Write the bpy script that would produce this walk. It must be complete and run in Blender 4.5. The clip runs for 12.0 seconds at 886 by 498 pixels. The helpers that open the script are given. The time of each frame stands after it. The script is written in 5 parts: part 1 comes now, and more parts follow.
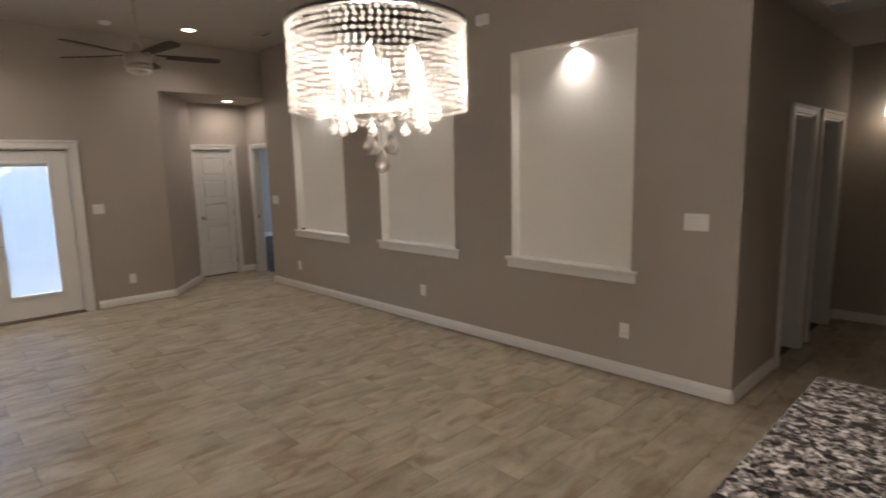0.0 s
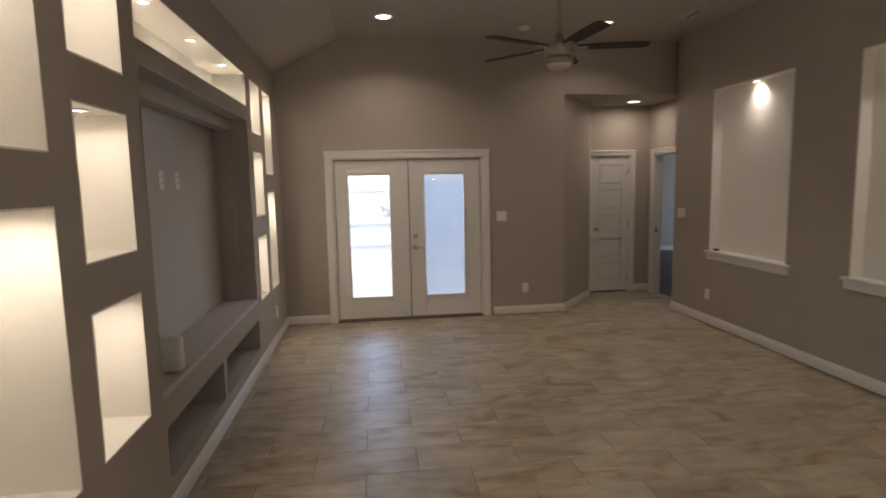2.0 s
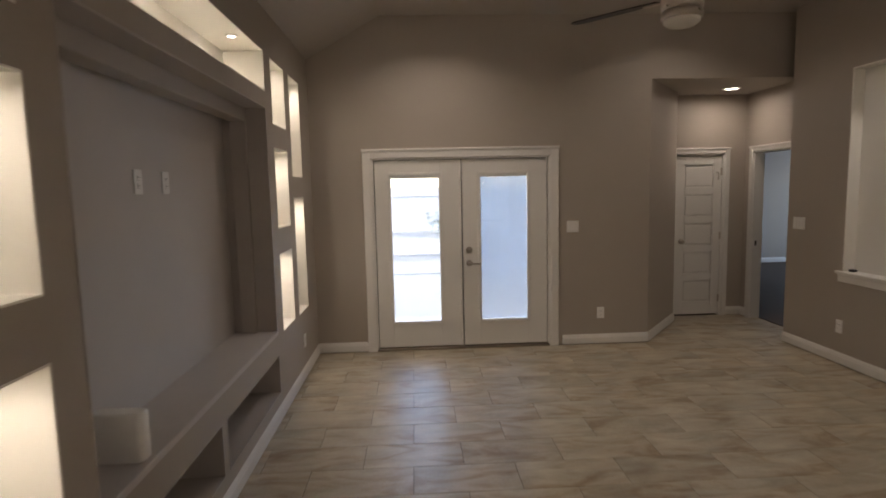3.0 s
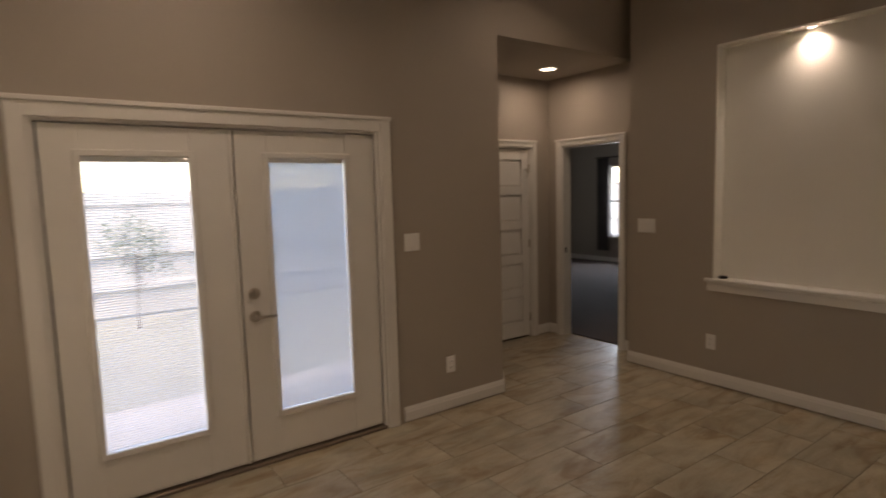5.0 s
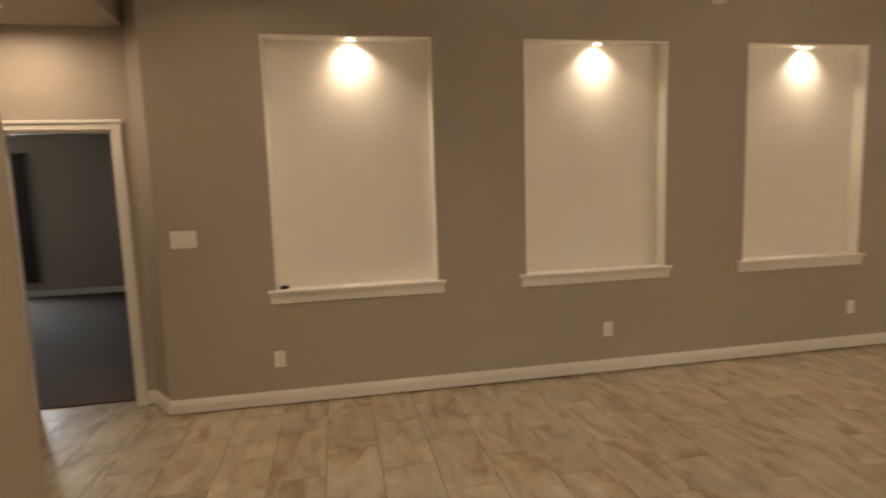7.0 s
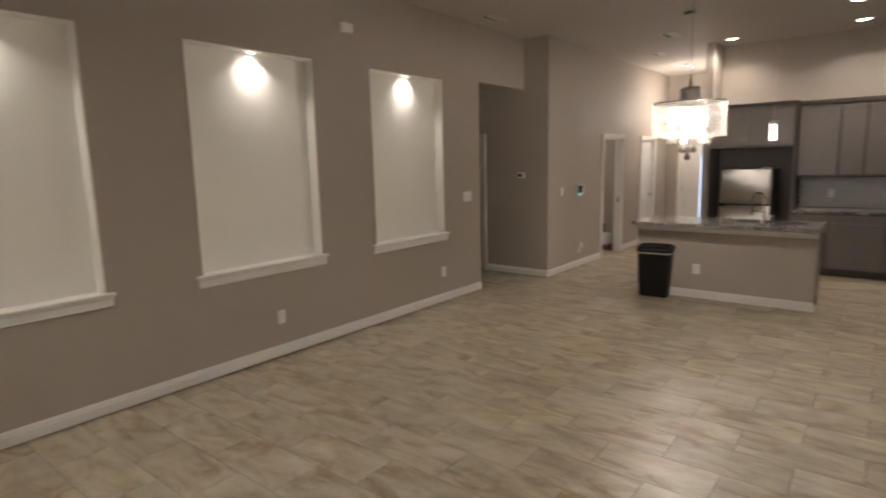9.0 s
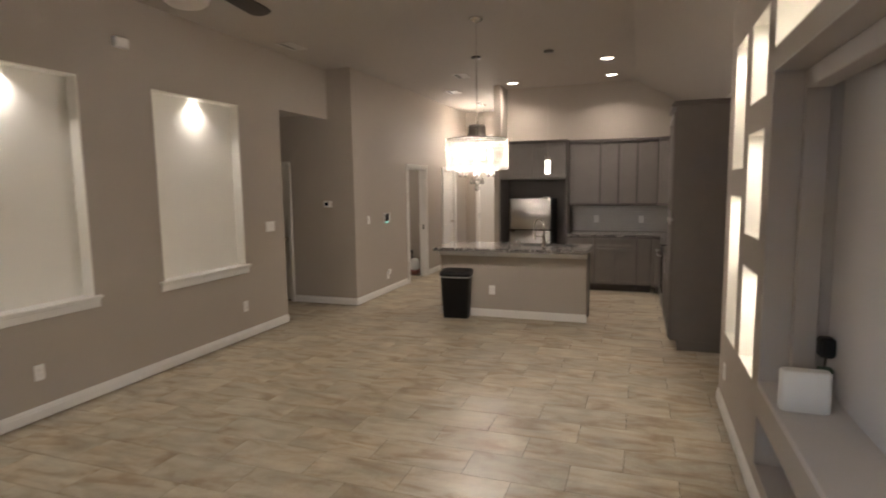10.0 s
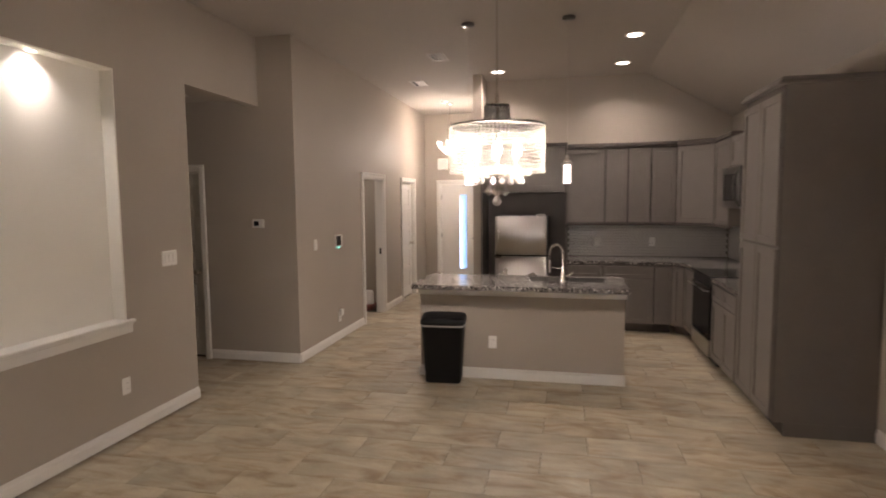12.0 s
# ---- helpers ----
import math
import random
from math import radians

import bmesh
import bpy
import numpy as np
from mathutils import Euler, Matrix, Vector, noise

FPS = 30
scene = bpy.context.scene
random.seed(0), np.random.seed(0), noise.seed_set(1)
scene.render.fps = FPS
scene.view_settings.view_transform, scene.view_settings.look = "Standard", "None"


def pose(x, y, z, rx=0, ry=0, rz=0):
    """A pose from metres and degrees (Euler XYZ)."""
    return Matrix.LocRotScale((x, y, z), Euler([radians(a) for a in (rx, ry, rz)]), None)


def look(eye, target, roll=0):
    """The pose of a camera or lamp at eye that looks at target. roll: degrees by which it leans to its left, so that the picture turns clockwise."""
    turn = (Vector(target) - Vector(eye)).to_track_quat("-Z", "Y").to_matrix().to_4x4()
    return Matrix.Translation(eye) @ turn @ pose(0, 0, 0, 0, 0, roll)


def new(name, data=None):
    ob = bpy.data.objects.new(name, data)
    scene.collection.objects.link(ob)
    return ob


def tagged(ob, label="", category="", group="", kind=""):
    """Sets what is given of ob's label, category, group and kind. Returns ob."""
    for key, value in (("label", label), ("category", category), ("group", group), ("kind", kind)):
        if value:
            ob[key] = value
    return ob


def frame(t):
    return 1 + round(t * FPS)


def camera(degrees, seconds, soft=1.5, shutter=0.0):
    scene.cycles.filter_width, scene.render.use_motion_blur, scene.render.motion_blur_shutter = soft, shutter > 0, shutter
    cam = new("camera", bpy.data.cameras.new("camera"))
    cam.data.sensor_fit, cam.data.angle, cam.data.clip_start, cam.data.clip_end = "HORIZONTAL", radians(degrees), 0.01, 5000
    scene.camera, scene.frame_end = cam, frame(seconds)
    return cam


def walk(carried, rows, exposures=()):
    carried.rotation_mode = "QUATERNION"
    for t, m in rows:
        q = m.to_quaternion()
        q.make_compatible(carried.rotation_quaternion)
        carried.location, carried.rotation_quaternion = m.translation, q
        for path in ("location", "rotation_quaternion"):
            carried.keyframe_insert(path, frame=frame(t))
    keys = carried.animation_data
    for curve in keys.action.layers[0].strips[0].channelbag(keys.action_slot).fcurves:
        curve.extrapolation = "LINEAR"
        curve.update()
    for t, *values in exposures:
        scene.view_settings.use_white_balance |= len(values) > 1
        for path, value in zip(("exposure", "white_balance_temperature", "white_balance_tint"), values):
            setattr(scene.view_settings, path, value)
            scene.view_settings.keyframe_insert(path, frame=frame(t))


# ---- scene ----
cam = camera(77.0, 12.0, soft=1.8, shutter=0.4)
PATH = [
    (0, (0.75, 0.606, 1.677), (-0.671, 1.983, 1.384), -1.3),
    (0.5, (0.667, 0.568, 1.666), (-0.962, 1.699, 1.404), -1.3),
    (1, (0.395, 0.583, 1.659), (-1.423, 1.378, 1.407), -1.2),
    (1.5, (0.088, 0.65, 1.668), (-1.841, 1.117, 1.421), -1.1),
    (2, (-0.347, 0.765, 1.669), (-2.318, 1.01, 1.436), -1.2),
    (2.5, (-0.874, 0.769, 1.646), (-2.858, 0.886, 1.422), -1.2),
    (2.7, (-1.099, 0.761, 1.666), (-3.086, 0.843, 1.453), -1.3),
    (4.3, (-3.091, 0.443, 1.613), (-4.986, 1.05, 1.413), -1.4),
    (4.5, (-3.337, 0.415, 1.615), (-5.177, 1.171, 1.414), -1.5),
    (5, (-3.928, 0.321, 1.586), (-5.548, 1.477, 1.383), -1.6),
    (5.5, (-4.473, 0.27, 1.585), (-5.746, 1.799, 1.378), -1.8),
    (6, (-4.983, 0.301, 1.607), (-5.816, 2.107, 1.389), -1.9),
    (6.5, (-5.416, 0.32, 1.632), (-5.635, 2.295, 1.401), -2.0),
    (7, (-5.768, 0.441, 1.584), (-5.398, 2.392, 1.349), -1.8),
    (7.2, (-5.882, 0.485, 1.582), (-5.309, 2.386, 1.345), -1.9),
    (8.8, (-6.475, 0.433, 1.684), (-5.026, 1.776, 1.373), -1.5),
    (9, (-6.513, 0.406, 1.693), (-4.966, 1.636, 1.384), -1.3),
    (9.5, (-6.525, 0.308, 1.722), (-4.779, 1.244, 1.451), -1.0),
    (10, (-6.448, 0.307, 1.717), (-4.575, 0.974, 1.491), -0.8),
    (10.5, (-6.122, 0.47, 1.693), (-4.193, 0.957, 1.496), -0.7),
    (11, (-5.682, 0.716, 1.67), (-3.729, 1.102, 1.483), -0.5),
    (11.5, (-5.155, 1.072, 1.691), (-3.197, 1.439, 1.514), -0.5),
    (12, (-4.652, 1.444, 1.688), (-2.706, 1.875, 1.518), -0.5),
]
EXPO = [
    (0.0, 3.65, 6150, 15), (0.5, 3.55, 6150, 13), (1.0, 3.45, 6450, 15), (1.5, 3.26, 6700, 18), (2.5, 3.1, 6550, 16), (4.5, 2.8, 7300, 20), (5.0, 2.7, 7800, 22),
    (5.5, 2.85, 8500, 27), (6.0, 3.35, 10500, 28), (6.5, 3.7, 11800, 28), (7.0, 3.9, 8700, 18), (7.2, 3.9, 7900, 15), (8.8, 3.79, 6350, 13), (9.5, 3.92, 6300, 13), (11.0, 3.95, 6500, 17), (12.0, 3.93, 6500, 19),
]
walk(cam, [(t, look(eye, target, roll)) for t, eye, target, roll in PATH], EXPO)

# ---------------------------------------------------------------- dimensions
XF, YN, YT, YS, XE = -7.14, 4.55, -0.305, -0.66, 3.35   # west, north, media wall, south, kitchen east
CEIL, KNEE, SLOPE = 3.37, 0.42, 0.565                   # flat ceiling, where its slope begins, its pitch
SOFFIT, HALLTOP, TH = 2.735, 2.75, 0.12
YA, XH0, XH1, XFOY = 4.16, -0.50, 0.63, 6.05            # foyer wall, hall walls, front door wall

# ---------------------------------------------------------------- world and light
world = bpy.data.worlds.new("world")
scene.world = world
world.use_nodes = True
wn = world.node_tree.nodes
sky = wn.new("ShaderNodeTexSky")
sky.sky_type, sky.sun_disc = "NISHITA", False
sky.sun_elevation, sky.sun_rotation = radians(48), radians(160)
sky.air_density, sky.dust_density = 1.2, 0.8
world.node_tree.links.new(sky.outputs[0], wn["Background"].inputs[0])
wn["Background"].inputs[1].default_value = 0.15

sun = new("sun", bpy.data.lights.new("sun", "SUN"))
sun.data.energy, sun.data.angle, sun.data.color = 2.2, radians(12), (0.97, 0.98, 1.0)
sun.matrix_world = look((6, -17, 20), (0, 0, 0))

WARM = (1.0, 0.875, 0.735)
CREAM = (1.0, 0.89, 0.73)


def lamp_down(name, loc, watts, size=0.1, spread=150, color=WARM, tilt=0.0):
    ob = new(name, bpy.data.lights.new(name, "AREA"))
    ob.data.shape, ob.data.size, ob.data.energy, ob.data.color = "DISK", size, watts, color
    ob.data.spread = radians(spread)
    ob.matrix_world = pose(*loc, tilt, 0, 0)
    return ob


def lamp_point(name, loc, watts, radius=0.04, color=WARM):
    ob = new(name, bpy.data.lights.new(name, "POINT"))
    ob.data.energy, ob.data.shadow_soft_size, ob.data.color = watts, radius, color
    ob.location = loc
    return ob


CAN_W, NICHE_W, SHELF_W, CHAND_W = 0.95, 0.23, 0.14, 2.1
CANS = [(1.48, 0.78, CEIL), (2.68, 0.785, CEIL), (2.78, 2.335, CEIL), (-6.27, 0.94, CEIL), (-6.37, 3.335, CEIL), (-7.78, 4.365, SOFFIT)]
CAN_WATTS = [CAN_W, CAN_W * 0.85, CAN_W * 0.95, 0.98, 0.45, 0.50]
for (cx, cy, cz), cw in zip(CANS, CAN_WATTS):
    lamp_down("can_lamp", (cx, cy, cz - 0.02), cw, 0.13, 135 if cz > 3 else 172)

# ---------------------------------------------------------------- materials


def material(name, color, rough=0.5, metal=0.0, vary=0.0, scale=3.0, grain=0.0, grain_scale=120.0, bump=0.0, bump_scale=200.0, coat=0.0, dark=None, spec=0.5):
    """Principled paint or metal with mottling at two scales and a fine relief."""
    m = bpy.data.materials.new(name)
    m.use_nodes = True
    nt, b = m.node_tree, m.node_tree.nodes["Principled BSDF"]
    b.inputs["Roughness"].default_value, b.inputs["Metallic"].default_value = rough, metal
    b.inputs["Coat Weight"].default_value = coat
    b.inputs["Specular IOR Level"].default_value = spec
    b.inputs["Base Color"].default_value = (*color, 1)
    tc = nt.nodes.new("ShaderNodeTexCoord")
    if vary or grain:
        n1, n2 = nt.nodes.new("ShaderNodeTexNoise"), nt.nodes.new("ShaderNodeTexNoise")
        n1.inputs["Scale"].default_value, n2.inputs["Scale"].default_value = scale, grain_scale
        n1.inputs["Detail"].default_value = 5
        for n in (n1, n2):
            nt.links.new(tc.outputs["Object"], n.inputs["Vector"])
        mix = nt.nodes.new("ShaderNodeMix")
        mix.data_type = "RGBA"
        low = dark or tuple(c * (1 - vary) for c in color)
        mix.inputs[6].default_value, mix.inputs[7].default_value = (*low, 1), (*(min(1, c * (1 + vary * 0.5)) for c in color), 1)
        nt.links.new(n1.outputs[0], mix.inputs[0])
        m2 = nt.nodes.new("ShaderNodeMix")
        m2.data_type, m2.blend_type = "RGBA", "MULTIPLY"
        m2.inputs[0].default_value = grain
        nt.links.new(mix.outputs[2], m2.inputs[6])
        nt.links.new(n2.outputs[0], m2.inputs[7])
        nt.links.new(m2.outputs[2], b.inputs["Base Color"])
        rr = nt.nodes.new("ShaderNodeMapRange")
        rr.inputs[3].default_value, rr.inputs[4].default_value = max(0.02, rough - 0.08), min(1, rough + 0.08)
        nt.links.new(n1.outputs[0], rr.inputs[0])
        nt.links.new(rr.outputs[0], b.inputs["Roughness"])
    if bump:
        n3, bp = nt.nodes.new("ShaderNodeTexNoise"), nt.nodes.new("ShaderNodeBump")
        n3.inputs["Scale"].default_value, n3.inputs["Detail"].default_value = bump_scale, 3
        bp.inputs["Strength"].default_value, bp.inputs["Distance"].default_value = bump, 0.002
        nt.links.new(tc.outputs["Object"], n3.inputs["Vector"])
        nt.links.new(n3.outputs[0], bp.inputs["Height"])
        nt.links.new(bp.outputs[0], b.inputs["Normal"])
    return m


def glow(name, color, strength):
    m = bpy.data.materials.new(name)
    m.use_nodes = True
    b = m.node_tree.nodes["Principled BSDF"]
    b.inputs["Base Color"].default_value = (0.8, 0.8, 0.8, 1)
    b.inputs["Emission Color"].default_value, b.inputs["Emission Strength"].default_value = (*color, 1), strength
    return m


def clear(name, rough=0.0, tint=(1, 1, 1)):
    m = bpy.data.materials.new(name)
    m.use_nodes = True
    nt = m.node_tree
    nt.nodes.remove(nt.nodes["Principled BSDF"])
    out = nt.nodes["Material Output"]
    t, g = nt.nodes.new("ShaderNodeBsdfTransparent"), nt.nodes.new("ShaderNodeBsdfGlossy")
    f, mx, pw = nt.nodes.new("ShaderNodeLayerWeight"), nt.nodes.new("ShaderNodeMixShader"), nt.nodes.new("ShaderNodeMath")
    sc = nt.nodes.new("ShaderNodeMath")
    pw.operation, sc.operation = "POWER", "MULTIPLY_ADD"
    pw.inputs[1].default_value, sc.inputs[1].default_value, sc.inputs[2].default_value = 4.0, 0.55, 0.035
    nt.links.new(f.outputs["Facing"], pw.inputs[0])
    nt.links.new(pw.outputs[0], sc.inputs[0])
    t.inputs[0].default_value = (*tint, 1)
    g.inputs["Roughness"].default_value = rough
    nt.links.new(sc.outputs[0], mx.inputs[0])
    nt.links.new(t.outputs[0], mx.inputs[1])
    nt.links.new(g.outputs[0], mx.inputs[2])
    nt.links.new(mx.outputs[0], out.inputs[0])
    return m


def veiled(name, color, through_share, gloss=0.1, rough=0.3, open_share=0.0):
    """Thin stuff that lets light through: diffuse, translucent and a little gloss."""
    m = bpy.data.materials.new(name)
    m.use_nodes = True
    nt = m.node_tree
    nt.nodes.remove(nt.nodes["Principled BSDF"])
    d, t, g = nt.nodes.new("ShaderNodeBsdfDiffuse"), nt.nodes.new("ShaderNodeBsdfTranslucent"), nt.nodes.new("ShaderNodeBsdfGlossy")
    a, b = nt.nodes.new("ShaderNodeMixShader"), nt.nodes.new("ShaderNodeMixShader")
    d.inputs[0].default_value = t.inputs[0].default_value = (*color, 1)
    g.inputs["Roughness"].default_value = rough
    a.inputs[0].default_value, b.inputs[0].default_value = through_share, gloss
    nt.links.new(d.outputs[0], a.inputs[1])
    nt.links.new(t.outputs[0], a.inputs[2])
    nt.links.new(a.outputs[0], b.inputs[1])
    nt.links.new(g.outputs[0], b.inputs[2])
    tr, o = nt.nodes.new("ShaderNodeBsdfTransparent"), nt.nodes.new("ShaderNodeMixShader")
    o.inputs[0].default_value = open_share
    nt.links.new(b.outputs[0], o.inputs[1])
    nt.links.new(tr.outputs[0], o.inputs[2])
    nt.links.new(o.outputs[0], nt.nodes["Material Output"].inputs[0])
    return m


def tile_material():
    """Beige porcelain with long cloudy veins, turned and shifted from tile to tile."""
    m = bpy.data.materials.new("porcelain_tile")
    m.use_nodes = True
    nt, b = m.node_tree, m.node_tree.nodes["Principled BSDF"]
    N = nt.nodes.new
    tc, oi, ge = N("ShaderNodeTexCoord"), N("ShaderNodeObjectInfo"), N("ShaderNodeNewGeometry")
    add = N("ShaderNodeMath")
    nt.links.new(oi.outputs["Random"], add.inputs[0])
    nt.links.new(ge.outputs["Random Per Island"], add.inputs[1])
    off = N("ShaderNodeVectorMath")
    off.operation = "SCALE"
    off.inputs[0].default_value = (37.0, 61.0, 13.0)
    nt.links.new(add.outputs[0], off.inputs["Scale"])
    pos = N("ShaderNodeVectorMath")
    nt.links.new(tc.outputs["Object"], pos.inputs[0])
    nt.links.new(off.outputs[0], pos.inputs[1])
    mp = N("ShaderNodeMapping")
    mp.inputs["Rotation"].default_value = (0, 0, radians(14))
    mp.inputs["Scale"].default_value = (4.4, 1.6, 1.0)
    nt.links.new(pos.outputs[0], mp.inputs[0])
    n1, n2, n3 = N("ShaderNodeTexNoise"), N("ShaderNodeTexNoise"), N("ShaderNodeTexNoise")
    n1.inputs["Scale"].default_value, n1.inputs["Detail"].default_value, n1.inputs["Distortion"].default_value = 1.5, 7, 0.9
    n1.inputs["Roughness"].default_value = 0.56
    n2.inputs["Scale"].default_value, n2.inputs["Detail"].default_value = 3.2, 4
    n3.inputs["Scale"].default_value, n3.inputs["Detail"].default_value = 70, 3
    nt.links.new(mp.outputs[0], n1.inputs["Vector"])
    nt.links.new(pos.outputs[0], n2.inputs["Vector"])
    nt.links.new(pos.outputs[0], n3.inputs["Vector"])
    ramp = N("ShaderNodeValToRGB")
    r = ramp.color_ramp
    r.elements[0].position, r.elements[0].color = 0.33, (0.275, 0.200, 0.118, 1)
    r.elements[1].position, r.elements[1].color = 0.66, (0.470, 0.430, 0.330, 1)
    for p, c in ((0.41, (0.352, 0.278, 0.182, 1)), (0.48, (0.402, 0.340, 0.244, 1)), (0.57, (0.434, 0.380, 0.282, 1))):
        r.elements.new(p).color = c
    nt.links.new(n1.outputs[0], ramp.inputs[0])
    tone = N("ShaderNodeMapRange")
    tone.inputs[1].default_value, tone.inputs[2].default_value = 0, 2
    tone.inputs[3].default_value, tone.inputs[4].default_value = 0.84, 1.16
    nt.links.new(add.outputs[0], tone.inputs[0])
    mp2, n4, streak, both = N("ShaderNodeMapping"), N("ShaderNodeTexNoise"), N("ShaderNodeMapRange"), N("ShaderNodeMath")
    mp2.inputs["Rotation"].default_value, mp2.inputs["Scale"].default_value = (0, 0, radians(18)), (9.0, 1.8, 1.0)
    n4.inputs["Scale"].default_value, n4.inputs["Detail"].default_value, n4.inputs["Distortion"].default_value = 1.1, 5, 1.2
    streak.inputs[1].default_value, streak.inputs[2].default_value = 0.28, 0.52
    streak.inputs[3].default_value, streak.inputs[4].default_value = 0.84, 1.03
    nt.links.new(pos.outputs[0], mp2.inputs[0])
    nt.links.new(mp2.outputs[0], n4.inputs["Vector"])
    nt.links.new(n4.outputs[0], streak.inputs[0])
    both.operation = "MULTIPLY"
    nt.links.new(tone.outputs[0], both.inputs[0])
    nt.links.new(streak.outputs[0], both.inputs[1])
    mul = N("ShaderNodeVectorMath")
    mul.operation = "SCALE"
    nt.links.new(ramp.outputs[0], mul.inputs[0])
    nt.links.new(both.outputs[0], mul.inputs["Scale"])
    mix = N("ShaderNodeMix")
    mix.data_type, mix.blend_type = "RGBA", "OVERLAY"
    mix.inputs[0].default_value = 0.45
    nt.links.new(mul.outputs[0], mix.inputs[6])
    nt.links.new(n2.outputs[0], mix.inputs[7])
    speck = N("ShaderNodeMix")
    speck.data_type, speck.blend_type = "RGBA", "SOFT_LIGHT"
    speck.inputs[0].default_value = 0.25
    nt.links.new(mix.outputs[2], speck.inputs[6])
    nt.links.new(n3.outputs[0], speck.inputs[7])
    nt.links.new(speck.outputs[2], b.inputs["Base Color"])
    rr = N("ShaderNodeMapRange")
    rr.inputs[3].default_value, rr.inputs[4].default_value = 0.34, 0.46
    b.inputs["Specular IOR Level"].default_value = 0.66
    nt.links.new(n2.outputs[0], rr.inputs[0])
    nt.links.new(rr.outputs[0], b.inputs["Roughness"])
    bp = N("ShaderNodeBump")
    bp.inputs["Strength"].default_value, bp.inputs["Distance"].default_value = 0.05, 0.002
    nt.links.new(n1.outputs[0], bp.inputs["Height"])
    nt.links.new(bp.outputs[0], b.inputs["Normal"])
    return m


def granite_material():
    m = bpy.data.materials.new("granite")
    m.use_nodes = True
    nt, b = m.node_tree, m.node_tree.nodes["Principled BSDF"]
    N = nt.nodes.new
    tc, v1, v2, n = N("ShaderNodeTexCoord"), N("ShaderNodeTexVoronoi"), N("ShaderNodeTexVoronoi"), N("ShaderNodeTexNoise")
    v1.inputs["Scale"].default_value, v2.inputs["Scale"].default_value = 55, 130
    n.inputs["Scale"].default_value, n.inputs["Detail"].default_value, n.inputs["Distortion"].default_value = 22, 6, 1.2
    warp = N("ShaderNodeVectorMath")
    sc = N("ShaderNodeVectorMath")
    sc.operation = "SCALE"
    sc.inputs["Scale"].default_value = 0.03
    nt.links.new(tc.outputs["Object"], n.inputs["Vector"])
    nt.links.new(n.outputs[1], sc.inputs[0])
    nt.links.new(tc.outputs["Object"], warp.inputs[0])
    nt.links.new(sc.outputs[0], warp.inputs[1])
    for v in (v1, v2):
        nt.links.new(warp.outputs[0], v.inputs["Vector"])
    sep1, sep2 = N("ShaderNodeSeparateColor"), N("ShaderNodeSeparateColor")
    nt.links.new(v1.outputs["Color"], sep1.inputs[0])
    nt.links.new(v2.outputs["Color"], sep2.inputs[0])
    mean = N("ShaderNodeMath")
    mean.operation = "MULTIPLY_ADD"
    mean.inputs[1].default_value = 0.45
    nt.links.new(sep2.outputs[0], mean.inputs[0])
    half = N("ShaderNodeMath")
    half.operation = "MULTIPLY"
    half.inputs[1].default_value = 0.6
    nt.links.new(sep1.outputs[0], half.inputs[0])
    nt.links.new(half.outputs[0], mean.inputs[2])
    ramp = N("ShaderNodeValToRGB")
    r = ramp.color_ramp
    r.elements[0].position, r.elements[0].color = 0.22, (0.012, 0.011, 0.012, 1)
    r.elements[1].position, r.elements[1].color = 0.95, (0.62, 0.59, 0.55, 1)
    for p, c in ((0.42, (0.06, 0.052, 0.05, 1)), (0.60, (0.17, 0.155, 0.145, 1)), (0.78, (0.36, 0.335, 0.31, 1))):
        r.elements.new(p).color = c
    nt.links.new(mean.outputs[0], ramp.inputs[0])
    nt.links.new(ramp.outputs[0], b.inputs["Base Color"])
    b.inputs["Roughness"].default_value = 0.12
    return m


M_WALL = material("greige_paint", (0.41, 0.362, 0.308), 0.62, vary=0.06, scale=1.3, grain=0.05, bump=0.25, bump_scale=140)
M_CEIL = material("ceiling_paint", (0.45, 0.41, 0.365), 0.8, vary=0.06, scale=1.1, grain=0.05, bump=0.35, bump_scale=110)
M_TRIM = material("white_trim_paint", (0.76, 0.74, 0.70), 0.35, vary=0.05, scale=4, grain=0.04, bump=0.06, bump_scale=60)
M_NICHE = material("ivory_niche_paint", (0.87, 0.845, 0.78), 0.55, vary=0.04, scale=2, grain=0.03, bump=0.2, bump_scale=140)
# wall paint made paler: daylight on the media recess is put into its colour
M_FRAME = material("daylit_wall_paint", (0.44, 0.40, 0.365), 0.5, vary=0.08, scale=3, grain=0.05, bump=0.15, bump_scale=110)
M_SCUFF = material("patched_wallboard", (0.58, 0.545, 0.52), 0.7, vary=0.10, scale=2.2, grain=0.08, bump=0.25, bump_scale=120)
M_DOOR = material("white_door_paint", (0.75, 0.73, 0.69), 0.38, vary=0.04, scale=5, grain=0.04, bump=0.08, bump_scale=70)
M_PLATE = material("switch_plastic", (0.80, 0.79, 0.76), 0.35, vary=0.03, scale=20)
M_GROUT = material("grout", (0.11, 0.09, 0.068), 0.9, vary=0.2, scale=12, grain=0.2)
M_TILE = tile_material()
M_GRANITE = granite_material()
M_CAB = material("taupe_cabinet_stain", (0.178, 0.158, 0.142), 0.42, vary=0.14, scale=6, grain=0.12, grain_scale=60, bump=0.08, bump_scale=90)
# dark tone for cabinet edges; on face frames it also paints gap shade
M_CABD = material("dark_cabinet_tone", (0.085, 0.07, 0.062), 0.5, vary=0.15, scale=6, grain=0.1)
M_STEEL = material("brushed_steel", (0.46, 0.445, 0.425), 0.30, 1.0, vary=0.05, scale=2)
tan_node = M_STEEL.node_tree.nodes.new("ShaderNodeTangent")
tan_node.direction_type, tan_node.axis = "RADIAL", "Z"
steel = M_STEEL.node_tree.nodes["Principled BSDF"]
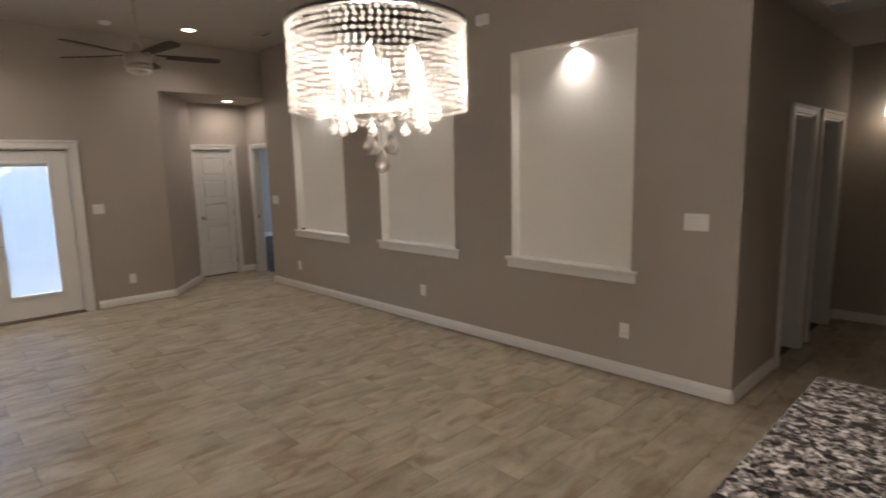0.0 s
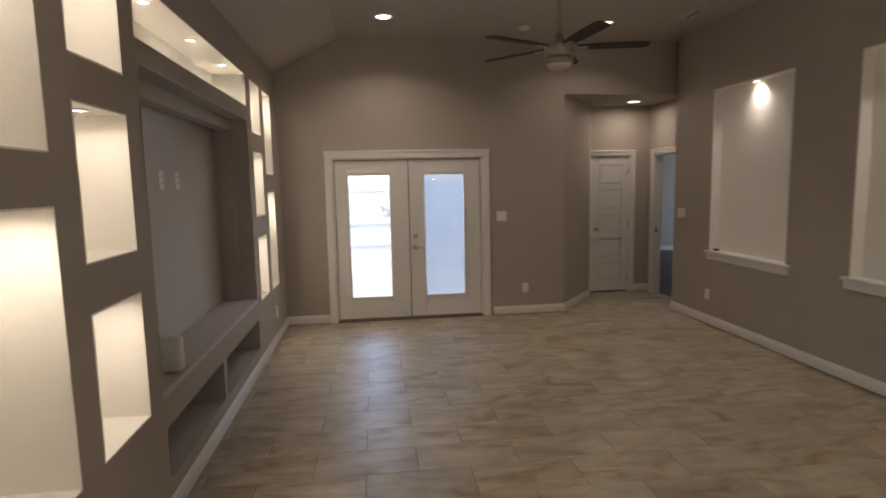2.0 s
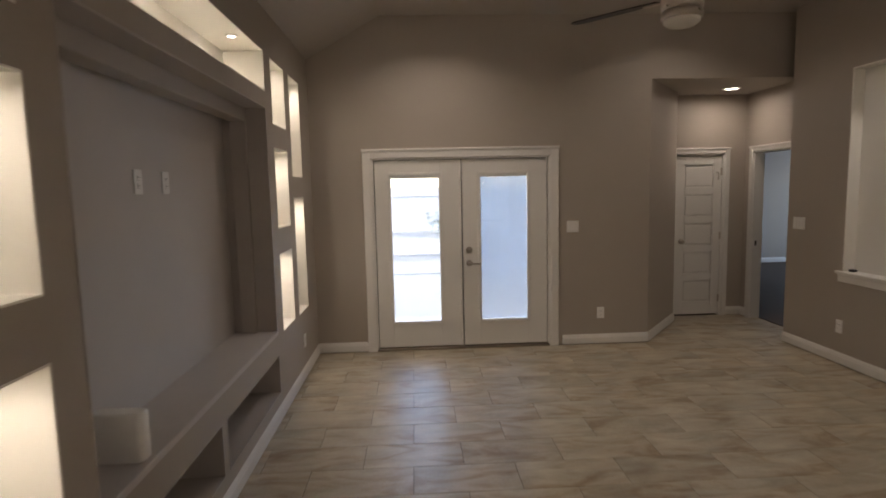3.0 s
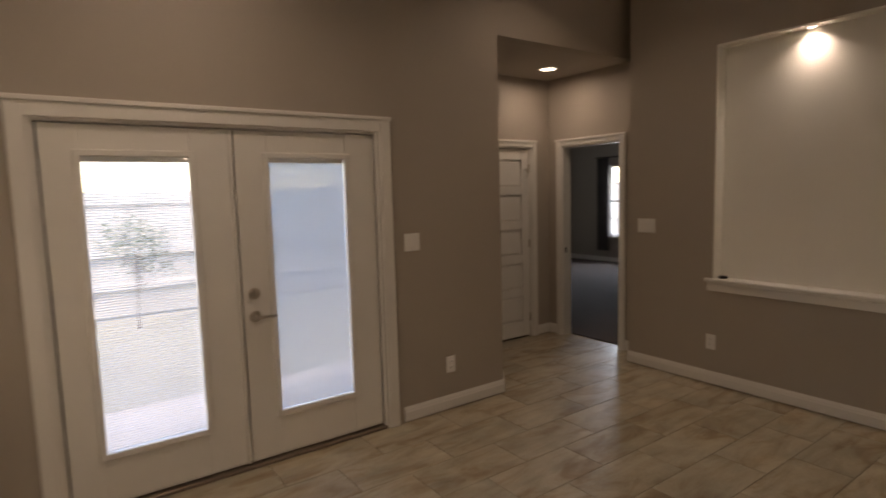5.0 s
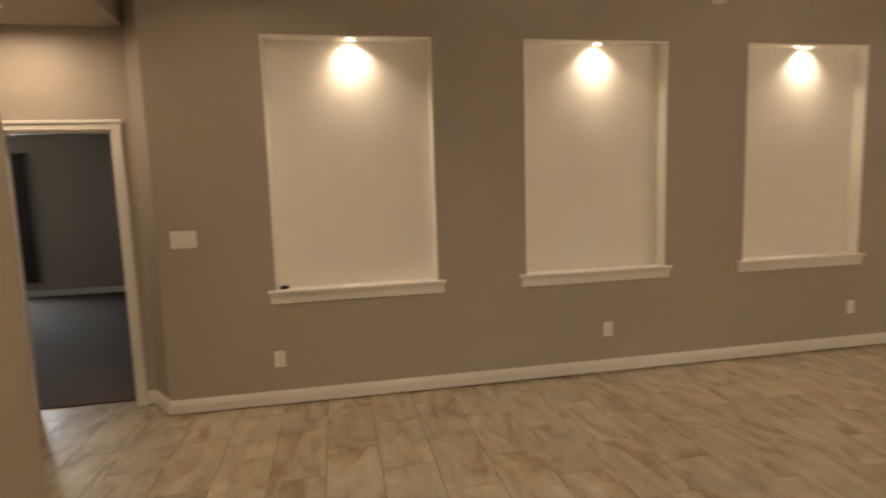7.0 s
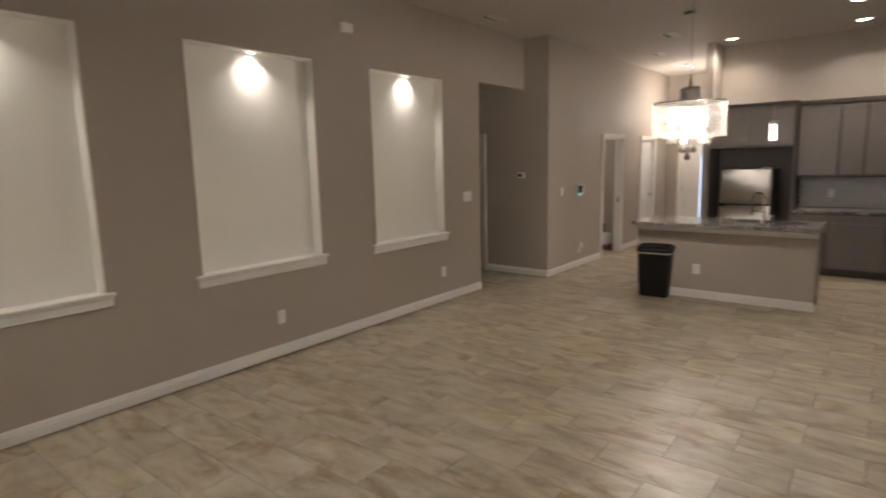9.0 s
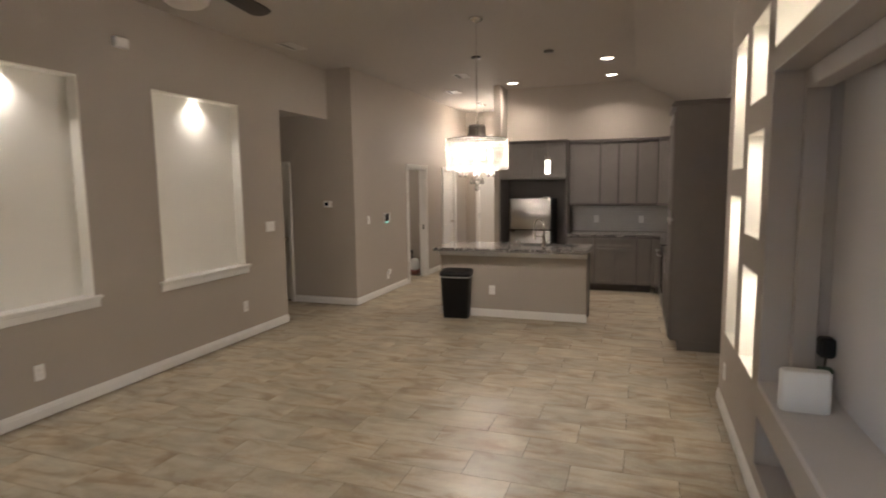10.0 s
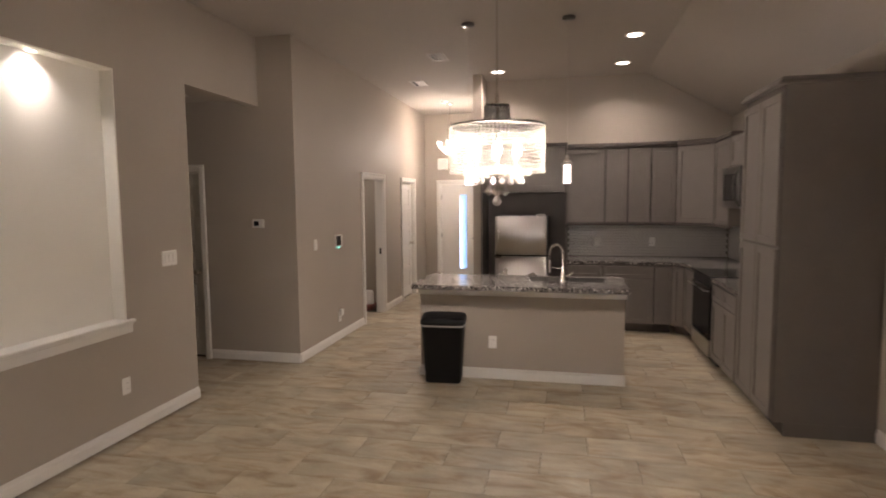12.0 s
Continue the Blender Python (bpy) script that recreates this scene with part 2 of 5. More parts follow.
steel.inputs["Anisotropic"].default_value, steel.inputs["Anisotropic Rotation"].default_value = 0.92, 0.25
M_STEEL.node_tree.links.new(tan_node.outputs[0], steel.inputs["Tangent"])
M_NICKEL = material("satin_nickel", (0.50, 0.45, 0.39), 0.3, 1.0, vary=0.05, scale=30)
M_CHROME = material("polished_chrome", (0.75, 0.74, 0.72), 0.08, 1.0)
M_DULLSTEEL = material("dark_steel", (0.17, 0.165, 0.16), 0.3, 1.0, vary=0.05, scale=8)
M_BRONZE = material("dark_bronze", (0.05, 0.042, 0.036), 0.42, 0.6, vary=0.1, scale=30)
M_SILL = material("worn_bronze_sill", (0.19, 0.15, 0.115), 0.45, 0.3, vary=0.15, scale=20)
M_BLADE = material("dark_walnut_blade", (0.024, 0.016, 0.013), 0.55, vary=0.3, scale=9, grain=0.25, grain_scale=40)
M_BLACK = material("black_plastic", (0.010, 0.010, 0.011), 0.5, spec=0.3, vary=0.15, scale=25, bump=0.08, bump_scale=250)
M_GLOSSB = material("black_glass", (0.008, 0.008, 0.009), 0.12, spec=0.3)
M_CARPET = material("dark_brown_carpet", (0.125, 0.088, 0.068), 0.95, vary=0.3, scale=5, grain=0.5, grain_scale=220, bump=0.9, bump_scale=260)
M_CURTAIN = material("dark_curtain_cloth", (0.13, 0.115, 0.11), 0.9, vary=0.2, scale=8, grain=0.2)
M_FENCE = material("silvered_fence", (0.58, 0.56, 0.53), 0.85, vary=0.25, scale=5, grain=0.25, grain_scale=30)
M_CONCRETE = material("patio_concrete", (0.45, 0.43, 0.40), 0.85, vary=0.12, scale=2.5, grain=0.2, bump=0.4, bump_scale=80)
M_GRASS = material("dry_lawn", (0.34, 0.33, 0.26), 0.95, vary=0.35, scale=6, grain=0.4, grain_scale=60)
M_LEAF = material("leaf_green", (0.06, 0.095, 0.035), 0.6, vary=0.4, scale=4)
M_BARK = material("grey_bark", (0.14, 0.11, 0.085), 0.9, vary=0.3, scale=14, bump=0.5, bump_scale=40)
M_HEX = material("white_hex_ceramic", (0.62, 0.60, 0.57), 0.2, vary=0.1, scale=9)
# slats are white; the sky's blue cast is mixed into this colour
M_SLAT = veiled("skylit_blind_slat", (0.52, 0.60, 0.69), 0.24, 0.05, 0.4)
M_BEAD = veiled("cut_crystal", (0.36, 0.34, 0.305), 0.5, 0.15, 0.08, 0.66)
M_PANE = clear("window_glass", 0.0)
M_TUBE = veiled("frosted_glass", (0.95, 0.92, 0.86), 0.7, 0.08, 0.15)
M_CANLIT = glow("lit_lens", (1.0, 0.90, 0.76), 1.1)
M_PUCK = glow("lit_puck_lens", (1.0, 0.90, 0.74), 1.2)
M_BULB = glow("lit_bulb", (1.0, 0.88, 0.70), 1.3)
M_LED = glow("teal_led", (0.1, 0.9, 0.75), 0.22)
M_GLASSY = veiled("crystal_glass", (0.58, 0.55, 0.51), 0.5, 0.3, 0.04, 0.45)
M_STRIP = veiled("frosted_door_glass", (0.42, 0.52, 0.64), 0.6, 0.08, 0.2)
M_VENT = material("dull_white_grille", (0.50, 0.475, 0.44), 0.5, vary=0.05, scale=12)
M_TUBELIT = glow("lit_frosted_tube", (1.0, 0.90, 0.74), 0.5)
M_GREEN = material("dull_green_plastic", (0.05, 0.08, 0.05), 0.5, vary=0.1, scale=20)
M_BAGGREY = material("grey_bag_plastic", (0.35, 0.34, 0.33), 0.4, vary=0.1, scale=20)
M_RED = material("rust_plastic", (0.18, 0.05, 0.03), 0.5, vary=0.1, scale=20)

# ---------------------------------------------------------------- mesh helpers


def box(bm, x0, x1, y0, y1, z0, z1, bev=0.0, seg=1):
    made = bmesh.ops.create_cube(bm, size=1.0, matrix=Matrix.LocRotScale(((x0 + x1) / 2, (y0 + y1) / 2, (z0 + z1) / 2), None, (x1 - x0, y1 - y0, z1 - z0)))
    if bev:
        edges = {e for v in made["verts"] for e in v.link_edges}
        bmesh.ops.bevel(bm, geom=list(edges), offset=bev, segments=seg, affect="EDGES", profile=0.5)


def rod(bm, a, b, r0, r1=None, seg=16):
    a, b = Vector(a), Vector(b)
    m = Matrix.Translation((a + b) / 2) @ (b - a).to_track_quat("Z", "Y").to_matrix().to_4x4()
    bmesh.ops.create_cone(bm, cap_ends=True, segments=seg, radius1=r0, radius2=r0 if r1 is None else r1, depth=(b - a).length, matrix=m)


def lathe(bm, profile, seg=32, at=(0, 0, 0), m=None):
    """Turns (radius, height) pairs round z."""
    rings = []
    for r, z in profile:
        rings.append([bm.verts.new((at[0] + r * math.cos(2 * math.pi * i / seg), at[1] + r * math.sin(2 * math.pi * i / seg), at[2] + z)) for i in range(seg)])
    for p, q in zip(rings, rings[1:]):
        for i in range(seg):
            f = bm.faces.new((p[i], p[(i + 1) % seg], q[(i + 1) % seg], q[i]))
            f.smooth = True
    for ring, flip in ((rings[0], True), (rings[-1], False)):
        if (ring[0].co - ring[seg // 2].co).length > 1e-4:
            bm.faces.new(list(reversed(ring)) if flip else ring)
    if m is not None:
        bmesh.ops.transform(bm, matrix=m, verts=[v for ring in rings for v in ring])


def tube(bm, pts, r, seg=10):
    pts = [Vector(p) for p in pts]
    rings = []
    for i, p in enumerate(pts):
        d = (pts[min(i + 1, len(pts) - 1)] - pts[max(i - 1, 0)]).normalized()
        q = d.to_track_quat("Z", "Y")
        rings.append([bm.verts.new(p + q @ Vector((r * math.cos(2 * math.pi * k / seg), r * math.sin(2 * math.pi * k / seg), 0))) for k in range(seg)])
    for p, q in zip(rings, rings[1:]):
        best = min(range(seg), key=lambda s: (p[0].co - q[s].co).length)
        for k in range(seg):
            f = bm.faces.new((p[k], p[(k + 1) % seg], q[(k + 1 + best) % seg], q[(k + best) % seg]))
            f.smooth = True
    bm.faces.new(list(reversed(rings[0])))
    bm.faces.new(rings[-1])


def prism(bm, outline, z0, z1, bev=0.0):
    """An upright prism over a counter-clockwise outline."""
    lo = [bm.verts.new((x, y, z0)) for x, y in outline]
    hi = [bm.verts.new((x, y, z1)) for x, y in outline]
    n = len(outline)
    for i in range(n):
        bm.faces.new((lo[i], lo[(i + 1) % n], hi[(i + 1) % n], hi[i]))
    bm.faces.new(list(reversed(lo)))
    bm.faces.new(hi)
    if bev:
        edges = {e for v in hi for e in v.link_edges}
        bmesh.ops.bevel(bm, geom=list(edges), offset=bev, segments=2, affect="EDGES")


def mesh_of(name, bm, mat, smooth=False):
    me = bpy.data.meshes.new(name)
    bmesh.ops.recalc_face_normals(bm, faces=bm.faces)
    if smooth:
        for f in bm.faces:
            f.smooth = True
    bm.to_mesh(me)
    bm.free()
    me.materials.append(mat)
    return me


def solo(name, bm, mat, label="", category="", group="", kind="", smooth=False):
    return tagged(new(name, mesh_of(name, bm, mat, smooth)), label, category, group, kind)


def thing(name, loc, label, category, group="", kind="", rz=0):
    ob = new(name)
    ob.empty_display_size = 0.1
    ob.matrix_basis = pose(*loc, 0, 0, rz)
    return tagged(ob, label, category, group, kind)


def part(name, bm, mat, parent, label="", smooth=False):
    ob = new(name, mesh_of(name, bm, mat, smooth))
    ob.parent = parent
    return tagged(ob, label)


def B():
    return bmesh.new()


def boxpart(name, dims, mat, parent, bev=0.0, label=""):
    bm = B()
    box(bm, *dims, bev)
    return part(name, bm, mat, parent, label)


def panel(bm, axis, face, back, u0, u1, z0, z1, holes=()):
    """A wall between the planes face and back on that axis, with holes (u0, u1, z0, z1) cut right through."""
    us = sorted({u0, u1, *(h[0] for h in holes), *(h[1] for h in holes)})
    zs = sorted({z0, z1, *(h[2] for h in holes), *(h[3] for h in holes)})
    us, zs = [u for u in us if u0 <= u <= u1], [z for z in zs if z0 <= z <= z1]
    solid = {}
    for i in range(len(us) - 1):
        for j in range(len(zs) - 1):
            u, z = (us[i] + us[i + 1]) / 2, (zs[j] + zs[j + 1]) / 2
            solid[i, j] = not any(h[0] < u < h[1] and h[2] < z < h[3] for h in holes)
    seen = {}

    def vert(i, j, side):
        key = (i, j, side)
        if key not in seen:
            d = face if side == 0 else back
            seen[key] = bm.verts.new((d, us[i], zs[j]) if axis == "x" else (us[i], d, zs[j]))
        return seen[key]
    for (i, j), on in solid.items():
        if not on:
            continue
        for s in (0, 1):
            bm.faces.new((vert(i, j, s), vert(i + 1, j, s), vert(i + 1, j + 1, s), vert(i, j + 1, s)))
        for (di, dj), (a, b) in {(-1, 0): ((i, j), (i, j + 1)), (1, 0): ((i + 1, j), (i + 1, j + 1)), (0, -1): ((i, j), (i + 1, j)), (0, 1): ((i, j + 1), (i + 1, j + 1))}.items():
            if not solid.get((i + di, j + dj), False):
                bm.faces.new((vert(*a, 0), vert(*b, 0), vert(*b, 1), vert(*a, 1)))


def wall(name, axis, face, back, u0, u1, z0, z1, holes=(), mat=None, label=""):
    bm = B()
    panel(bm, axis, face, back, u0, u1, z0, z1, holes)
    return solo(name, bm, mat or M_WALL, label, kind="structure")


# ---------------------------------------------------------------- shell
def top_at(y):
    return CEIL if y >= KNEE else CEIL - SLOPE * (KNEE - y)


FD = (0.30, 2.11, -0.05, 1.985)     # french door opening
bm = B()
panel(bm, "x", XF, XF - TH, -0.80, 3.16, -0.05, 3.45, [FD])
solo("wall_west", bm, M_WALL, kind="structure")
wall("wall_west_header", "x", XF, XF - TH, 3.16, 4.93, SOFFIT - 0.001, 3.45)
P = (-7.98, 3.835)
bm = B()
prism(bm, [(XF, 3.16), P, (P[0] - 0.08, P[1] - 0.09), (XF - TH, 3.06)], -0.05, SOFFIT + 0.02)
solo("wall_alcove_angle", bm, M_WALL, kind="structure")
wall("wall_alcove_return", "y", P[1], P[1] - 0.08, -8.34, P[0], -0.05, SOFFIT + 0.02)
CL = (3.945, 4.555, -0.05, 2.03)
wall("wall_closet", "x", -8.216, -8.336, 3.755, 4.94, -0.05, SOFFIT + 0.02, [CL])
BD = (-8.03, -7.29, -0.05, 2.03)
wall("wall_bedroom_door", "y", 4.82, 4.94, -8.216, -7.16, -0.05, SOFFIT + 0.02, [BD])
bm = B()
prism(bm, [(-6.99, 4.55), (-6.90, 4.75), (-7.06, 4.94), (-7.16, 4.94), (-7.16, 4.82)], -0.05, 3.45)
solo("wall_alcove_jog", bm, M_WALL, kind="structure")
NICHES = [(-6.22, -5.03), (-4.33, -3.14), (-2.42, -1.26)]
NZ = (0.852, 2.632)
wall("wall_north", "y", YN, YN + 0.20, -6.99, XH0, -0.05, 3.45, [(a, b, *NZ) for a, b in NICHES])
wall("wall_hall_header", "y", YN, YN + TH, XH0, XH1, 2.68, 3.45)
HW = [(5.58, 6.19, -0.05, 2.03), (6.48, 7.20, -0.05, 2.03)]
wall("wall_hall_west", "x", XH0, XH0 - TH, YN + 0.20, 7.5, -0.05, 2.95, HW)
HE = (5.27, 6.03, -0.05, 2.03)
wall("wall_hall_east", "x", XH1, XH1 + TH, YA + TH, 7.5, -0.05, 3.45, [HE])
wall("wall_hall_end", "y", 7.5, 7.62, -2.7, XH1 + TH, -0.05, 2.95)
D1, D2 = (2.58, 3.42, -0.05, 2.03), (4.42, 5.18, -0.05, 2.03)
wall("wall_foyer_north", "y", YA, YA + TH, XH1, XFOY, -0.05, 3.45, [D1, D2])
FRONT = (3.02, 3.86, -0.05, 2.03)
wall("wall_foyer_east", "x", XFOY, XFOY + TH, 2.44, YA + TH, -0.05, 3.45, [FRONT])
wall("wall_foyer_south", "y", 2.68, 2.56, 2.86, XFOY, -0.05, 3.45)
wall("wall_kitchen_east", "x", XE, XE + TH, -0.80, 2.56, -0.05, 3.45)
wall("wall_south", "y", YS, YS - TH, XF, XE, -0.05, 2.95)

bm = B()
prof = [(-0.85, top_at(-0.85)), (KNEE, CEIL), (4.95, CEIL), (4.95, CEIL + 0.12), (KNEE - 0.03, CEIL + 0.12), (-0.85, top_at(-0.85) + 0.14)]
lo = [bm.verts.new((XF - TH, y, z)) for y, z in prof]
hi = [bm.verts.new((XFOY + TH, y, z)) for y, z in prof]
for i in range(len(prof)):
    bm.faces.new((lo[i], lo[(i + 1) % len(prof)], hi[(i + 1) % len(prof)], hi[i]))
bm.faces.new(lo)
bm.faces.new(list(reversed(hi)))
solo("ceiling", bm, M_CEIL, kind="structure")
bm = B()
box(bm, -8.34, XF - 0.001, 3.0, 4.94, SOFFIT, SOFFIT + 0.1)
solo("ceiling_alcove", bm, M_CEIL, kind="structure")
bm = B()
box(bm, -2.7, XH1 + TH, YN + TH, 7.62, HALLTOP, HALLTOP + 0.1)
solo("ceiling_hall", bm, M_CEIL, kind="structure")

bm = B()
for r in ((XF - 0.2, XE + 0.05, YS - 0.05, YN + 0.1), (XE + 0.05, XFOY + 0.1, 2.5, YN), (XH0 - 2.2, XH1 + 0.1, YN + 0.1, 7.6), (-9.0, XF - 0.2, 3.0, 4.90), (2.4, 5.5, YN, 6.4), (XH1 + 0.1, 1.6, YN, 6.4)):
    box(bm, r[0], r[1], r[2], r[3], -0.08, -0.0025)
solo("floor", bm, M_GROUT, kind="structure")

# rooms seen through doorways: plain closing walls
bm = B()
box(bm, -12.6, -6.4, 4.935, 10.2, -0.08, 0.008)
solo("floor_bedroom", bm, M_CARPET, "dark brown bedroom carpet", kind="structure")
BW = (-11.50, -10.64, 0.56, 2.05)
wall("wall_bedroom_north", "y", 10.1, 10.22, -12.6, -6.4, -0.05, 2.95, [BW])
wall("wall_bedroom_west", "x", -12.6, -12.7, 4.9, 10.2, -0.05, 2.95)
wall("wall_bedroom_east", "x", -6.5, -6.4, 4.94, 10.2, -0.05, 2.95)
wall("wall_bedroom_south", "y", 4.95, 4.85, -12.6, -8.34, -0.05, 2.95)
wall("wall_bedroom_south_side", "y", 5.04, 4.94, -7.16, -6.4, -0.05, 2.95)
bm = B()
box(bm, -12.7, -6.4, 4.94, 10.2, 2.75, 2.85)
solo("ceiling_bedroom", bm, M_CEIL, kind="structure")
wall("wall_closet_back", "x", -8.95, -9.0, 3.7, 4.94, -0.05, 2.8)
wall("wall_side_room_west", "x", -2.6, -2.7, YN + 0.2, 7.6, -0.05, 2.95)
wall("wall_utility_north", "y", 6.3, 6.4, 2.3, 5.5, -0.05, 2.95)
wall("wall_utility_west", "x", 2.4, 2.3, YA + TH, 6.4, -0.05, 2.95)
wall("wall_utility_east", "x", 3.95, 4.05, YA + TH, 6.4, -0.05, 2.95)
bm = B()
box(bm, 2.3, 5.5, YA + TH, 6.4, 2.75, 2.85)
solo("ceiling_utility", bm, M_CEIL, kind="structure")
wall("wall_hall_closet_back", "x", 1.5, 1.6, YA + TH, 6.4, -0.05, 2.95)
wall("wall_hall_closet_north", "y", 6.3, 6.4, XH1 + TH, 1.5, -0.05, 2.95)
wall("wall_store_east", "x", 5.4, 5.5, YA + TH, 6.3, -0.05, 2.75)
bm = B()
box(bm, XH1 + TH, 1.6, YA + TH, 6.4, 2.95, 3.05)
solo("ceiling_hall_closet", bm, M_CEIL, kind="structure")
bm = B()
box(bm, -9.0, -8.34, 3.65, 4.94, 2.8, 2.9)
solo("ceiling_closet", bm, M_CEIL, kind="structure")
wall("wall_closet_side", "y", 3.755, 3.655, -8.95, -8.34, -0.05, 2.8)

# ---------------------------------------------------------------- trim


def skirting(a, b, mat=None):
    """A moulded baseboard from a to b with the room on its left-hand side."""
    a, b = Vector((*a, 0)), Vector((*b, 0))
    d = (b - a).normalized()
    n = Vector((-d.y, d.x, 0))
    prof = [(0.0, 0.010), (0.017, 0.010), (0.017, 0.072), (0.013, 0.080), (0.012, 0.090), (0.007, 0.098), (0.005, 0.106), (0.0, 0.108)]
    bm = B()
    rows = [[bm.verts.new(p + n * (u - 0.001) + Vector((0, 0, z))) for u, z in prof] for p in (a, b)]
    k = len(prof)
    for i in range(k):
        bm.faces.new((rows[0][i], rows[1][i], rows[1][(i + 1) % k], rows[0][(i + 1) % k]))
    bm.faces.new(rows[0])
    bm.faces.new(list(reversed(rows[1])))
    return solo("baseboard", bm, mat or M_TRIM, kind="structure")


for a, b in (
    ((XF, 0.205), (XF, YT)), ((XF, 3.16), (XF, 2.245)), (P, (XF, 3.16)), ((-8.216, 4.82), (-8.216, 4.62)), ((-8.10, 4.82), (-8.216, 4.82)),
    ((-6.99, YN), (-7.16, 4.82)), ((-7.16, 4.82), (-7.222, 4.82)), ((XH0, YN), (-6.99, YN)), ((XH0, 5.50), (XH0, YN)), ((XH0, 7.5), (XH0, 7.27)),
    ((XH1, 7.5), (XH0, 7.5)), ((XH1, YA), (XH1, 5.195)), ((2.51, YA), (XH1, YA)), ((4.35, YA), (3.49, YA)), ((XFOY, YA), (5.25, YA)), ((XFOY, 3.95), (XFOY, YA)),
    ((-1.72, YT), (-1.72, YS)), ((-1.72, YS), (-0.40, YS)), ((XF, YT), (-1.72, YT)), ((2.86, 2.68), (XFOY, 2.68)),
    ((-6.5, 10.1), (-12.6, 10.1)), ((-12.6, 10.1), (-12.6, 4.95)),
):
    skirting(a, b)


def casing(name, axis, face, side, u0, u1, top, w=0.066, t=0.018, jamb=0.12, label="white painted door casing"):
    """Three moulded boards round a doorway, and its jamb lining. side: +1 or -1, to which the casing stands proud."""
    th = thing(name, (0, 0, 0), label, "door frame", kind="structure")

    def put(pname, ua, ub, za, zb, da, db, bev):
        bm = B()
        lo, hi = sorted((face + side * da, face + side * db))
        if axis == "x":
            box(bm, lo, hi, ua, ub, za, zb, bev)
        else:
            box(bm, ua, ub, lo, hi, za, zb, bev)
        return part(pname, bm, M_TRIM, th)
    for ua, ub in ((u0 - w, u0), (u1, u1 + w)):
        put("casing_board", ua, ub, 0.0, top, -0.002, t, 0.004)
        mid = ua + w * (0.72 if ua < u0 - w / 2 else 0.28)
        put("casing_bead", mid - 0.009 if ua >= u0 else ua + 0.004, mid + 0.009 if ua < u0 - w / 2 else ub - 0.004, 0.0, top + w * 0.6, t - 0.002, t + 0.007, 0.003)
    put("casing_head", u0 - w, u1 + w, top, top + w, -0.002, t + 0.001, 0.004)
    put("casing_cap", u0 - w - 0.006, u1 + w + 0.006, top + w - 0.022, top + w + 0.003, t - 0.002, t + 0.012, 0.004)
    put("jamb", u0 - 0.001, u0 + 0.016, 0.0, top, -jamb - 0.001, 0.001, 0.0)
    put("jamb", u1 - 0.016, u1 + 0.001, 0.0, top, -jamb - 0.001, 0.001, 0.0)
    put("jamb", u0 + 0.016, u1 - 0.016, top - 0.016, top + 0.001, -jamb - 0.001, 0.001, 0.0)
    return th


casing("closet_door_frame", "x", -8.216, 1, *CL[:2], CL[3])
casing("bedroom_door_frame", "y", 4.82, -1, *BD[:2], BD[3])
casing("foyer_door_frame", "y", YA, -1, *D1[:2], D1[3])
casing("foyer_door_frame", "y", YA, -1, *D2[:2], D2[3])
casing("front_door_frame", "x", XFOY, -1, *FRONT[:2], FRONT[3])
for h in HW:
    casing("hall_door_frame", "x", XH0, 1, *h[:2], h[3])
casing("hall_door_frame", "x", XH1, -1, *HE[:2], HE[3])
casing("french_door_frame", "x", XF, 1, *FD[:2], FD[3], w=0.092, t=0.02)


def knob_set(parent, x, y, z, out):
    """A round knob with its rose, standing out along local y."""
    bm = B()
    m = pose(x, y, z, -90 if out > 0 else 90, 0, 0)
    lathe(bm, [(0.001, 0), (0.032, 0), (0.032, 0.006), (0.012, 0.012), (0.011, 0.03), (0.024, 0.038), (0.028, 0.05), (0.024, 0.062), (0.001, 0.066)], 20, m=m)
    return part("knob", bm, M_NICKEL, parent, "satin nickel knob")


def panel_door(name, m, width, height, label, hinge_left=True, knob=True, group=""):
    """A five-panel moulded door: local x across, front towards -y, foot at z 0."""
    th = thing(name, (0, 0, 0), label, "door", group)
    bm = B()
    box(bm, 0, width, 0.022, 0.035, 0, height)
    part("core", bm, M_DOOR, th)
    st, gap = 0.105, 0.085
    ph = (height - 0.115 - 0.16 - 4 * gap) / 5
    for x0, x1 in ((0, st), (width - st, width)):
        boxpart("stile", (x0, x1, 0.0, 0.0225, 0, height), M_DOOR, th, 0.003)
    z = 0.16
    rails = [(0.0, z)]
    for i in range(5):
        boxpart("door_panel", (st + 0.017, width - st - 0.017, 0.007, 0.0225, z + 0.018, z + ph - 0.018), M_DOOR, th, 0.006)
        rails.append((z + ph, z + ph + gap if i < 4 else height))
        z += ph + gap
    for z0, z1 in rails:
        boxpart("rail", (st, width - st, 0.0, 0.0225, z0, z1), M_DOOR, th, 0.003)
    if knob:
        knob_set(th, width - 0.07 if hinge_left else 0.07, 0.0, 0.93, -1)
    for hz in (0.2, height / 2, height - 0.2):
        bm = B()
        hx = -0.004 if hinge_left else width + 0.004
        rod(bm, (hx, -0.006, hz - 0.045), (hx, -0.006, hz + 0.045), 0.007, seg=10)
        box(bm, hx - 0.003 if hinge_left else hx - 0.02, hx + 0.02 if hinge_left else hx + 0.003, -0.002, 0.001, hz - 0.045, hz + 0.045)
        part("hinge", bm, M_NICKEL, th, "satin nickel hinge")
    th.matrix_basis = m
    return th


